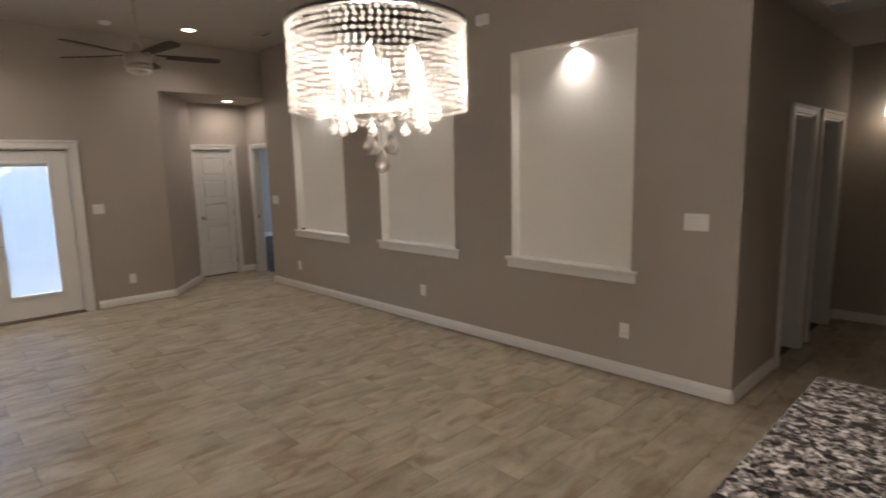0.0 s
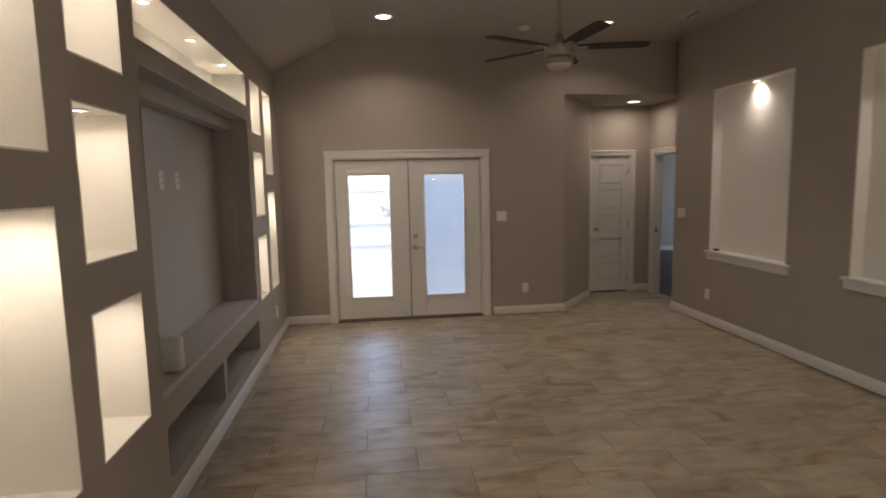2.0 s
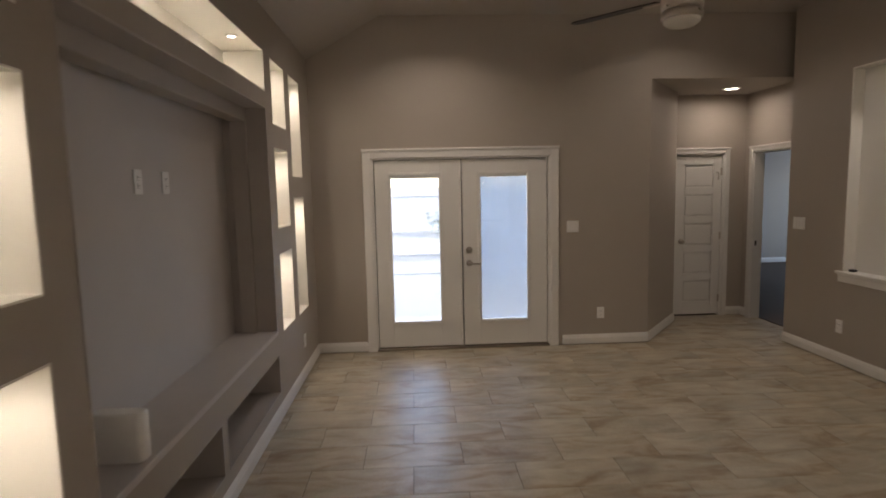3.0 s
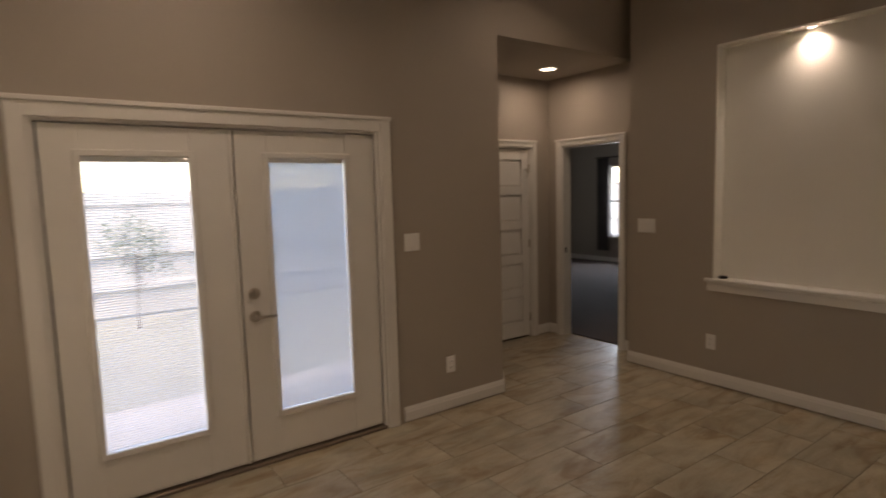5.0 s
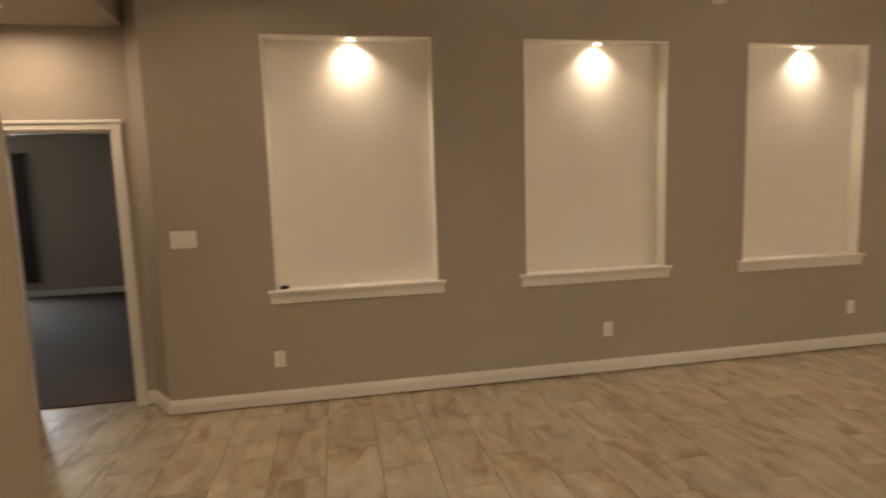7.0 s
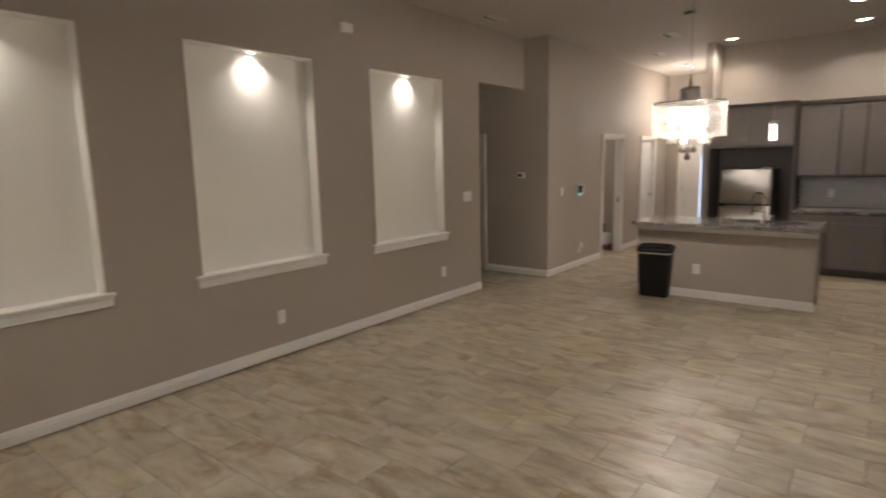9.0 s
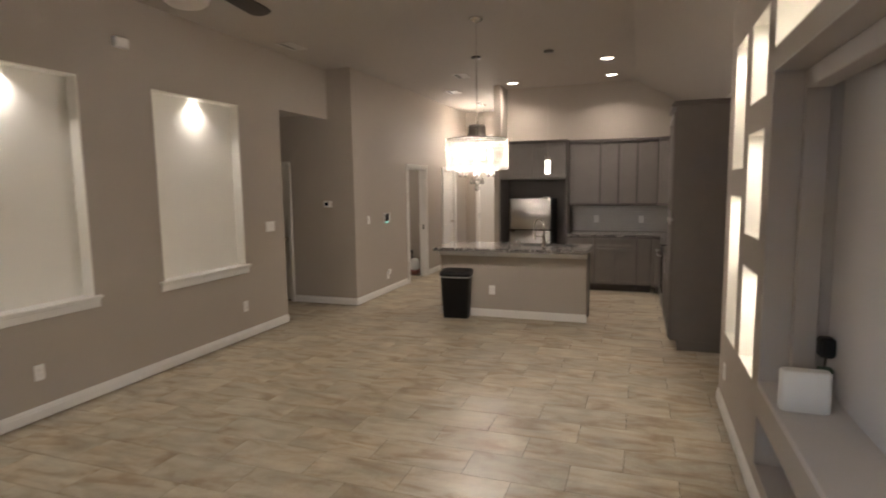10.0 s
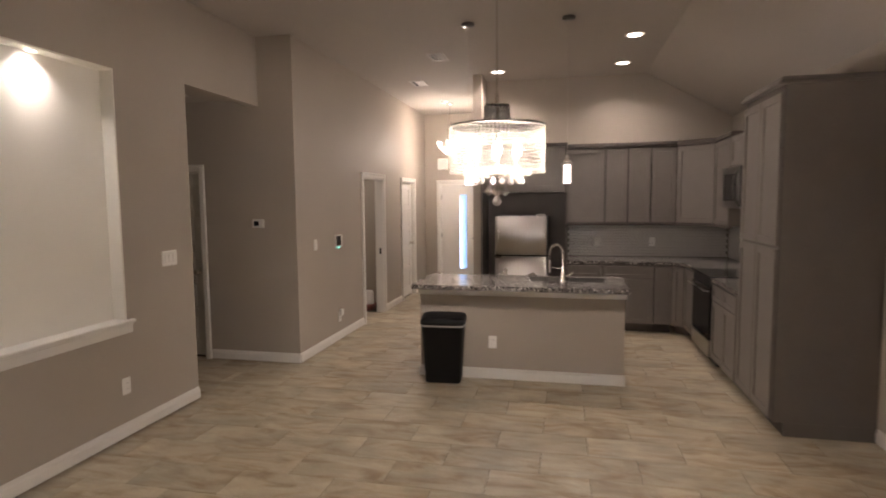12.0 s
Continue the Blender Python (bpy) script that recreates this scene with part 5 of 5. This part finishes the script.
for k in range(3):
    a = 2 * math.pi * k / 3
    tube(bm, [(0, 0, 0.318), (0.15 * math.cos(a), 0.15 * math.sin(a), 0.316), (0.30 * math.cos(a), 0.30 * math.sin(a), 0.312)], 0.005, 8)
rod(bm, (0, 0, -0.03), (0, 0, 0.53), 0.012, seg=12)
part("stem", bm, M_CHROME, th)
bm = B()
lathe(bm, [(0.074, 0.447), (0.081, 0.447), (0.081, 0.453), (0.074, 0.453), (0.074, 0.447)], 28)
part("crown_ring", bm, M_NICKEL, th)


def beads(specs, rz=0.9):
    """Faceted beads: (x, y, z, size) in one mesh."""
    verts, faces = [], []
    for x, y, z, s in specs:
        k = len(verts)
        verts.append((x, y, z - s * rz))
        for zz, rr in ((-0.5, 0.87), (0.5, 0.87)):
            for i in range(6):
                a = radians(60 * i + (30 if zz > 0 else 0))
                verts.append((x + s * rr * math.cos(a), y + s * rr * math.sin(a), z + s * rz * zz))
        verts.append((x, y, z + s * rz))
        for i in range(6):
            j = (i + 1) % 6
            faces += [(k, k + 1 + j, k + 1 + i), (k + 1 + i, k + 1 + j, k + 7 + i), (k + 1 + j, k + 7 + j, k + 7 + i), (k + 7 + i, k + 7 + j, k + 13)]
    me = bpy.data.meshes.new("beads")
    me.from_pydata(verts, [], faces)
    me.materials.append(M_BEAD)
    return me


rng = random.Random(4)
spec = []
for row in range(15):
    z = 0.012 + 0.0202 * row
    sag = 0.003 * math.sin(row * 1.7)
    for i in range(78):
        a = 2 * math.pi * i / 78 + 0.012 * math.sin(row * 2.1)
        r = 0.312 + rng.uniform(-0.002, 0.002)
        spec.append((r * math.cos(a), r * math.sin(a), z + sag * math.sin(5 * a) + rng.uniform(-0.001, 0.001), rng.uniform(0.0098, 0.0112)))
ob = new("beadwork", beads(spec, 0.84))
ob.parent = th
tagged(ob, "clear cut crystal beads", kind="stuff")
spec = []
for r, z0, n in ((0.22, -0.005, 52), (0.15, -0.018, 38), (0.09, 0.0, 24)):
    for row in range(3):
        for i in range(n):
            a = 2 * math.pi * i / n
            spec.append((r * math.cos(a), r * math.sin(a), z0 + 0.016 * row + 0.012 * math.sin(4 * a), 0.008))
ob = new("bead_swag", beads(spec))
ob.parent = th
tagged(ob, "clear cut crystal beads", kind="stuff")
spec = []
for k in range(16):
    a = 2 * math.pi * k / 16
    for j in range(7):
        flare = 0.077 + 0.022 * max(0.0, 1 - j / 3)
        spec.append((flare * math.cos(a), flare * math.sin(a), 0.330 + 0.0175 * j, 0.0115))
ob = new("crown_beads", beads(spec))
ob.data.materials[0] = M_GLASSY
ob.parent = th
tagged(ob, "clear cut crystal beads", kind="stuff")
bm = B()
lathe(bm, [(0.001, -0.012), (0.09, -0.012), (0.11, -0.004), (0.11, 0.003), (0.001, 0.006)], 28)
part("bottom_plate", bm, M_CHROME, th)
for k in range(6):
    a = 2 * math.pi * k / 6 + 0.2
    x, y = 0.155 * math.cos(a), 0.155 * math.sin(a)
    bm = B()
    lathe(bm, [(0.001, 0.105), (0.012, 0.11), (0.018, 0.135), (0.019, 0.155), (0.014, 0.19), (0.005, 0.22), (0.001, 0.224)], 14, (x, y, 0))
    part("bulb", bm, M_BULB, th, "glowing candle bulb")
    bm = B()
    tube(bm, [(0, 0, -0.01), (x * 0.5, y * 0.5, -0.015), (x, y, 0.03), (x, y, 0.10)], 0.005, 8)
    part("arm", bm, M_CHROME, th)
DROP = [(0.001, -0.034), (0.012, -0.030), (0.019, -0.018), (0.019, -0.010), (0.012, 0.004), (0.005, 0.022), (0.001, 0.028)]
drops = [(0, 0, -0.165, 1.25)] + [(0.055 * math.cos(a), 0.055 * math.sin(a), -0.105, 1.05) for a in np.linspace(0, 2 * math.pi, 5)[:-1]]
drops += [(0.17 * math.cos(a), 0.17 * math.sin(a), -0.04, 0.8) for a in np.linspace(0.3, 2 * math.pi + 0.3, 9)[:-1]]
for x, y, z, s in drops:
    bm = B()
    lathe(bm, [(r * s * 1.25, h * s * 1.15) for r, h in DROP], 8, (x, y, z))
    rod(bm, (x, y, z + 0.025 * s), (x, y, -0.02 if s != 0.8 else 0.0), 0.0012, seg=5)
    for f in bm.faces:
        f.smooth = False
    part("crystal_drop", bm, M_GLASSY, th, "clear crystal teardrop")
for k in range(3):
    a = 2 * math.pi * k / 3 + 0.7
    lamp_point("chandelier_lamp", (CX + 0.09 * math.cos(a), CY + 0.09 * math.sin(a), 2.05), CHAND_W, 0.03)

# island pendants
for px, py in ((0.755, 1.44), (0.735, 2.375)):
    th = thing("pendant_light", (px, py, 1.83), "slim lit pendant with a clear glass cylinder round a frosted tube", "pendant light", "island pendants")
    bm = B()
    lathe(bm, [(0.001, CEIL - 1.83), (0.062, CEIL - 1.83), (0.062, CEIL - 1.85), (0.055, CEIL - 1.855), (0.001, CEIL - 1.856)], 28)
    part("canopy", bm, M_DULLSTEEL, th)
    bm = B()
    rod(bm, (0, 0, 0.27), (0, 0, CEIL - 1.85), 0.0018, seg=6)
    part("cord", bm, M_NICKEL, th)
    bm = B()
    lathe(bm, [(0.001, 0.215), (0.035, 0.215), (0.035, 0.23), (0.016, 0.245), (0.014, 0.28), (0.001, 0.285)], 20)
    part("socket", bm, M_NICKEL, th)
    bm = B()
    lathe(bm, [(0.001, 0.02), (0.030, 0.02), (0.030, 0.19), (0.001, 0.195)], 24)
    part("lit_tube", bm, M_TUBELIT, th, "glowing frosted tube")
    bm = B()
    lathe(bm, [(0.050, 0.0), (0.053, 0.0), (0.053, 0.215), (0.050, 0.215), (0.050, 0.0)], 28)
    ob = part("glass_cylinder", bm, M_PANE, th, "clear glass cylinder")
    ob.visible_shadow = False
    lamp_point("pendant_lamp", (px, py, 1.79), 0.4, 0.03)

# foyer chandelier
FCX, FCY, FCZ = 4.9, 3.42, 2.58
th = thing("foyer_chandelier", (FCX, FCY, FCZ), "small lit crystal chandelier in the entry", "chandelier")
bm = B()
rod(bm, (0, 0, 0.1), (0, 0, CEIL - FCZ), 0.006, seg=8)
lathe(bm, [(0.001, CEIL - FCZ), (0.06, CEIL - FCZ), (0.05, CEIL - FCZ - 0.03), (0.001, CEIL - FCZ - 0.035)], 20)
part("rod", bm, M_CHROME, th)
spec = []
for row in range(6):
    r = 0.20 - 0.025 * row
    for i in range(36 - 4 * row):
        a = 2 * math.pi * i / (36 - 4 * row)
        spec.append((r * math.cos(a), r * math.sin(a), 0.06 - 0.028 * row + (0.03 * math.sin(6 * a) if row == 0 else 0), 0.013))
ob = new("bead_tier", beads(spec))
ob.parent = th
tagged(ob, "clear cut crystal beads", kind="stuff")
for k in range(6):
    a = 2 * math.pi * k / 6
    bm = B()
    tube(bm, [(0, 0, 0.0), (0.12 * math.cos(a), 0.12 * math.sin(a), -0.01), (0.21 * math.cos(a), 0.21 * math.sin(a), 0.05), (0.21 * math.cos(a), 0.21 * math.sin(a), 0.09)], 0.006, 8)
    part("arm", bm, M_CHROME, th)
    bm = B()
    lathe(bm, [(0.001, 0.09), (0.010, 0.092), (0.013, 0.11), (0.010, 0.135), (0.001, 0.15)], 12, (0.21 * math.cos(a), 0.21 * math.sin(a), 0))
    part("bulb", bm, M_BULB, th, "glowing candle bulb")
lamp_point("foyer_lamp", (FCX, FCY, FCZ + 0.02), 4.9, 0.16)

# hall sconce
th = thing("wall_sconce", (-0.13, 7.5, 2.16), "dark bronze wall sconce with a lit glass shade", "wall sconce")
bm = B()
lathe(bm, [(0.001, 0), (0.055, 0), (0.055, 0.012), (0.02, 0.025), (0.001, 0.025)], 24, m=pose(0, 0.001, 0.05, 90, 0, 0))
tube(bm, [(0, -0.02, 0.05), (0, -0.10, 0.06), (0, -0.12, 0.03)], 0.009)
part("bracket", bm, M_BRONZE, th)
bm = B()
lathe(bm, [(0.025, 0.02), (0.04, 0.0), (0.055, -0.05), (0.06, -0.10), (0.057, -0.10), (0.052, -0.05), (0.037, 0.0), (0.025, 0.014)], 24, (0, -0.12, 0))
part("shade", bm, M_TUBELIT, th, "lit frosted glass shade")
lamp_point("sconce_lamp", (-0.13, 7.38, 2.03), 0.07, 0.05, (1.0, 0.74, 0.45))

# ---------------------------------------------------------------- things on the media ledge
LZ = TV[2] + 0.004
th = thing("white_router", (-3.555, -0.425, LZ), "white plastic router box on the media ledge", "router")
bm = B()
loft(bm, [[(x, y, z) for x, y in rounded(w, d, 0.025)] for w, d, z in ((0.072, 0.195, 0.0), (0.082, 0.205, 0.006), (0.078, 0.205, 0.182), (0.064, 0.19, 0.192))])
part("case", bm, M_PLATE, th)
bm = B()
tube(bm, [(0.03, -0.06, 0.03), (0.09, -0.07, 0.012), (0.12, -0.09, 0.02), (0.16, -0.12, 0.10)], 0.004, 8)
part("cable", bm, M_PLATE, th, "white cable")
th = thing("power_adapter", (-3.34, -0.56, LZ + 0.20), "black plug adapter with cables on the recess side", "power adapter")
boxpart("block", (-0.03, 0.04, -0.035, 0.035, 0.0, 0.10), M_BLACK, th, 0.012)
bm = B()
tube(bm, [(0, 0, 0.0), (-0.01, 0.01, -0.08), (0.01, 0.0, -0.16), (-0.03, 0.02, -0.194)], 0.004, 8)
part("cable", bm, M_BLACK, th)
boxpart("small_box", (-0.03, 0.02, -0.03, 0.03, -0.12, -0.05), M_GREEN, th, 0.006, "dull green connector box")

# unseen ceiling light, added to brighten the utility room
th = thing("added_utility_light", (3.2, 5.2, 2.75), "unseen round flush ceiling light added to brighten the utility room", "ceiling light")
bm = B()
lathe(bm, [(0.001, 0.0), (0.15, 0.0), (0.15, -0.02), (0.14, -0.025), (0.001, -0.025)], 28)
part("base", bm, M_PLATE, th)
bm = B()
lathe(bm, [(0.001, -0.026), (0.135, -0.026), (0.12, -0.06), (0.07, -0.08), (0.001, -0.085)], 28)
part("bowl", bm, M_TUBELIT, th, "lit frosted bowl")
lamp_down("utility_fill_lamp", (3.2, 5.2, 2.65), 0.6, 0.2, 170)

# floor cleaner glimpsed in the utility room
th = thing("floor_cleaner", (3.60, 4.48, 0.0), "dark upright floor cleaner with a pale tank", "vacuum cleaner")
boxpart("foot", (-0.14, 0.14, -0.10, 0.10, 0.0, 0.09), M_RED, th, 0.02, "rust-brown foot")
bm = B()
lathe(bm, [(0.001, 0.08), (0.075, 0.08), (0.08, 0.12), (0.08, 0.26), (0.06, 0.30), (0.001, 0.31)], 20)
part("tank", bm, M_PLATE, th, "pale tank")
bm = B()
tube(bm, [(0, 0.05, 0.28), (0.02, 0.06, 0.40), (0.0, 0.05, 0.47), (-0.06, 0.04, 0.47), (-0.07, 0.04, 0.40)], 0.016)
part("handle", bm, M_BLACK, th)

# ---------------------------------------------------------------- bedroom window
x0, x1, z0, z1 = BW
th = thing("window_1", ((x0 + x1) / 2, 10.1, z0), "white single-hung bedroom window with bright daylight", "window", kind="structure")
h, ht = (x1 - x0) / 2, z1 - z0
for d in ((-h, -h + 0.04, 0.0, ht), (h - 0.04, h, 0.0, ht), (-h, h, 0.0, 0.04), (-h, h, ht - 0.04, ht), (-h, h, ht * 0.48, ht * 0.48 + 0.045)):
    boxpart("window_frame", (d[0], d[1], 0.03, 0.075, d[2], d[3]), M_TRIM, th, 0.004)
for f in (0.25, 0.74):
    boxpart("muntin", (-h, h, 0.045, 0.06, ht * f - 0.008, ht * f + 0.008), M_TRIM, th)
boxpart("pane", (-h, h, 0.05, 0.054, 0, ht), M_PANE, th).visible_shadow = False
boxpart("window_sill", (-h - 0.06, h + 0.06, -0.05, 0.03, -0.03, 0.0), M_TRIM, th, 0.005)
for s, wd in ((-1, 0.30), (1, 0.30)):
    bm = B()
    n = 40
    rows = []
    for z in (0.25 - z0, 2.2 - z0):
        ring = []
        for side in (0, 1):
            for i in range(n + 1):
                k = i if side == 0 else n - i
                u = -h - 0.27 + wd * k / n if s < 0 else h - 0.02 + wd * k / n
                ring.append((u, -0.07 + 0.022 * math.sin(k * 1.1) + (0.004 if side else -0.004), z))
        rows.append(ring)
    loft(bm, rows)
    part("curtain", bm, M_CURTAIN, th, "dark hanging curtain")
bm = B()
rod(bm, (-h - 0.32, -0.07, 2.22 - z0), (h + 0.32, -0.07, 2.22 - z0), 0.012)
part("curtain_rod", bm, M_BRONZE, th)
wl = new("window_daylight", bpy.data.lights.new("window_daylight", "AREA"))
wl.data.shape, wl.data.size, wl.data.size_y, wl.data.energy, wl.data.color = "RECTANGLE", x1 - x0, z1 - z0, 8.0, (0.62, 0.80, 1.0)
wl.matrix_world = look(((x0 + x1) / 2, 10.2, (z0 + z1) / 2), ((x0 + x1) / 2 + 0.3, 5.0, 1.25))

# ---------------------------------------------------------------- outdoors behind the patio doors
bm = B()
box(bm, -400, 400, -400, 400, -0.30, -0.12)
solo("ground", bm, M_GRASS, kind="structure")
bm = B()
box(bm, -8.75, XF - TH, -4.5, 2.98, -0.12, -0.02)
solo("patio", bm, M_CONCRETE, kind="structure")


def board_fence(m, length, label):
    """A board fence along local y with a cap board and two rails towards +x."""
    th = thing("board_fence", (0, 0, 0), label, "fence")
    bm = B()
    for i in range(int(length / 0.142)):
        y = i * 0.142
        box(bm, -0.01, 0.01, y, y + 0.136, 0.02, 1.80 + 0.012 * math.sin(i * 2.3))
    part("boards", bm, M_FENCE, th)["kind"] = "stuff"
    for z in (0.42, 0.90):
        boxpart("fence_rail", (0.01, 0.05, 0, length, z, z + 0.085), M_FENCE, th, 0.004)
    boxpart("cap_board", (0.008, 0.034, 0, length, 1.66, 1.84), M_FENCE, th, 0.004)
    for k in range(int(length / 2.4) + 1):
        boxpart("fence_post", (-0.10, -0.011, k * 2.4, k * 2.4 + 0.09, 0.0, 1.78), M_FENCE, th, 0.006)
    th.matrix_basis = m


board_fence(pose(-13.2, -8.2, -0.12), 22.7, "tall weathered wooden board fence behind the yard")
board_fence(pose(-13.0, 14.5, -0.12, 0, 0, -90), 9.0, "weathered wooden board fence outside the bedroom window")
th = thing("yard_tree", (-12.3, 1.25, -0.12), "young leafy tree before the yard fence", "tree")
rt = random.Random(9)
bm = B()
rod(bm, (0, 0, 0), (0.03, 0.02, 0.85), 0.018, 0.012, 10)
tips = []
for k in range(9):
    a = rt.uniform(0, 6.28)
    z0 = rt.uniform(0.4, 0.85)
    e = (0.42 * math.cos(a) * rt.uniform(0.4, 1), 0.42 * math.sin(a) * rt.uniform(0.4, 1), z0 + rt.uniform(0.25, 0.72))
    rod(bm, (0.02, 0.012, z0), e, 0.009, 0.003, 7)
    tips.append(e)
part("trunk", bm, M_BARK, th)
verts, faces = [], []
for e in tips:
    for k in range(60):
        c = Vector(e) + Vector((rt.gauss(0, 0.13), rt.gauss(0, 0.13), rt.gauss(0, 0.12)))
        q = Euler((rt.uniform(0, 6), rt.uniform(0, 6), rt.uniform(0, 6))).to_matrix()
        k0 = len(verts)
        verts += [tuple(c + q @ Vector(p)) for p in ((-0.032, 0, 0), (0, -0.014, 0.005), (0.032, 0, 0), (0, 0.014, 0.005))]
        faces.append((k0, k0 + 1, k0 + 2, k0 + 3))
me = bpy.data.meshes.new("crown")
me.from_pydata(verts, [], faces)
me.materials.append(M_LEAF)
ob = new("crown", me)
ob.parent = th
ob["kind"] = "stuff"

# ---------------------------------------------------------------- floor tiles, half-offset rows
floor_ob = bpy.data.objects["floor"]
TL, TWD, JOINT = 0.6096, 0.3048, 0.0035
PX, PY = TWD + JOINT - 0.0008, TL + JOINT - 0.001
OX, OY = -2.515, 0.675
GAP = 0.0034
TX, TY = PX - GAP, PY - GAP


def tile_mesh(x0, x1, y0, y1):
    c, t = 0.0007, 0.004
    v = [(x0, y0, -t), (x1, y0, -t), (x1, y1, -t), (x0, y1, -t), (x0, y0, -c), (x1, y0, -c), (x1, y1, -c), (x0, y1, -c),
         (x0 + c, y0 + c, 0), (x1 - c, y0 + c, 0), (x1 - c, y1 - c, 0), (x0 + c, y1 - c, 0)]
    f = [(8, 9, 10, 11)]
    for a in (0, 4):
        for i in range(4):
            j = (i + 1) % 4
            f.append((a + i, a + j, a + 4 + j, a + 4 + i))
    return v, f


REGIONS = [(XF - 0.05, XE + 0.02, YS - 0.02, YN + 0.03), (XE + 0.02, XFOY + 0.02, 2.62, YA + 0.05), (XH0 - 0.04, XH1 + 0.04, YN + 0.03, 7.53), (-8.24, XF - 0.05, 3.05, 4.93), (XF - 0.05, -6.93, YN + 0.03, 4.93), (D1[0] - 0.1, 3.96, YN + 0.03, 6.3)]
v, f = tile_mesh(-TX / 2, TX / 2, -TY / 2, TY / 2)
shared = bpy.data.meshes.new("tile")
shared.from_pydata(v, [], f)
shared.materials.append(M_TILE)
rest_v, rest_f = [], []
count = 0
for reg in REGIONS:
    i0, i1 = math.floor((reg[0] - OX) / PX) - 1, math.ceil((reg[1] - OX) / PX) + 1
    for i in range(i0, i1):
        j0, j1 = math.floor((reg[2] - OY) / PY) - 2, math.ceil((reg[3] - OY) / PY) + 1
        for j in range(j0, j1):
            ax = OX + i * PX + GAP / 2
            ay = OY + j * PY + (PY / 2 if i % 2 == 0 else 0.0) + GAP / 2
            bx, by = ax + TX, ay + TY
            cx0, cx1, cy0, cy1 = max(ax, reg[0]), min(bx, reg[1]), max(ay, reg[2]), min(by, reg[3])
            if cx1 - cx0 < 0.012 or cy1 - cy0 < 0.012:
                continue
            whole = cx1 - cx0 > TX - 1e-4 and cy1 - cy0 > TY - 1e-4
            if whole and -6.9 < ax < 0.2 and reg is REGIONS[0] and count < 300:
                ob = new("tile", shared)
                ob.location = ((ax + bx) / 2, (ay + by) / 2, 0)
                ob.parent = floor_ob
                count += 1
            else:
                v, f = tile_mesh(cx0, cx1, cy0, cy1)
                k = len(rest_v)
                rest_v += v
                rest_f += [tuple(k + a for a in q) for q in f]
me = bpy.data.meshes.new("tiles_further_off")
me.from_pydata(rest_v, [], rest_f)
me.materials.append(M_TILE)
ob = new("tiles_further_off", me)
ob.parent = floor_ob
ob["kind"] = "stuff"
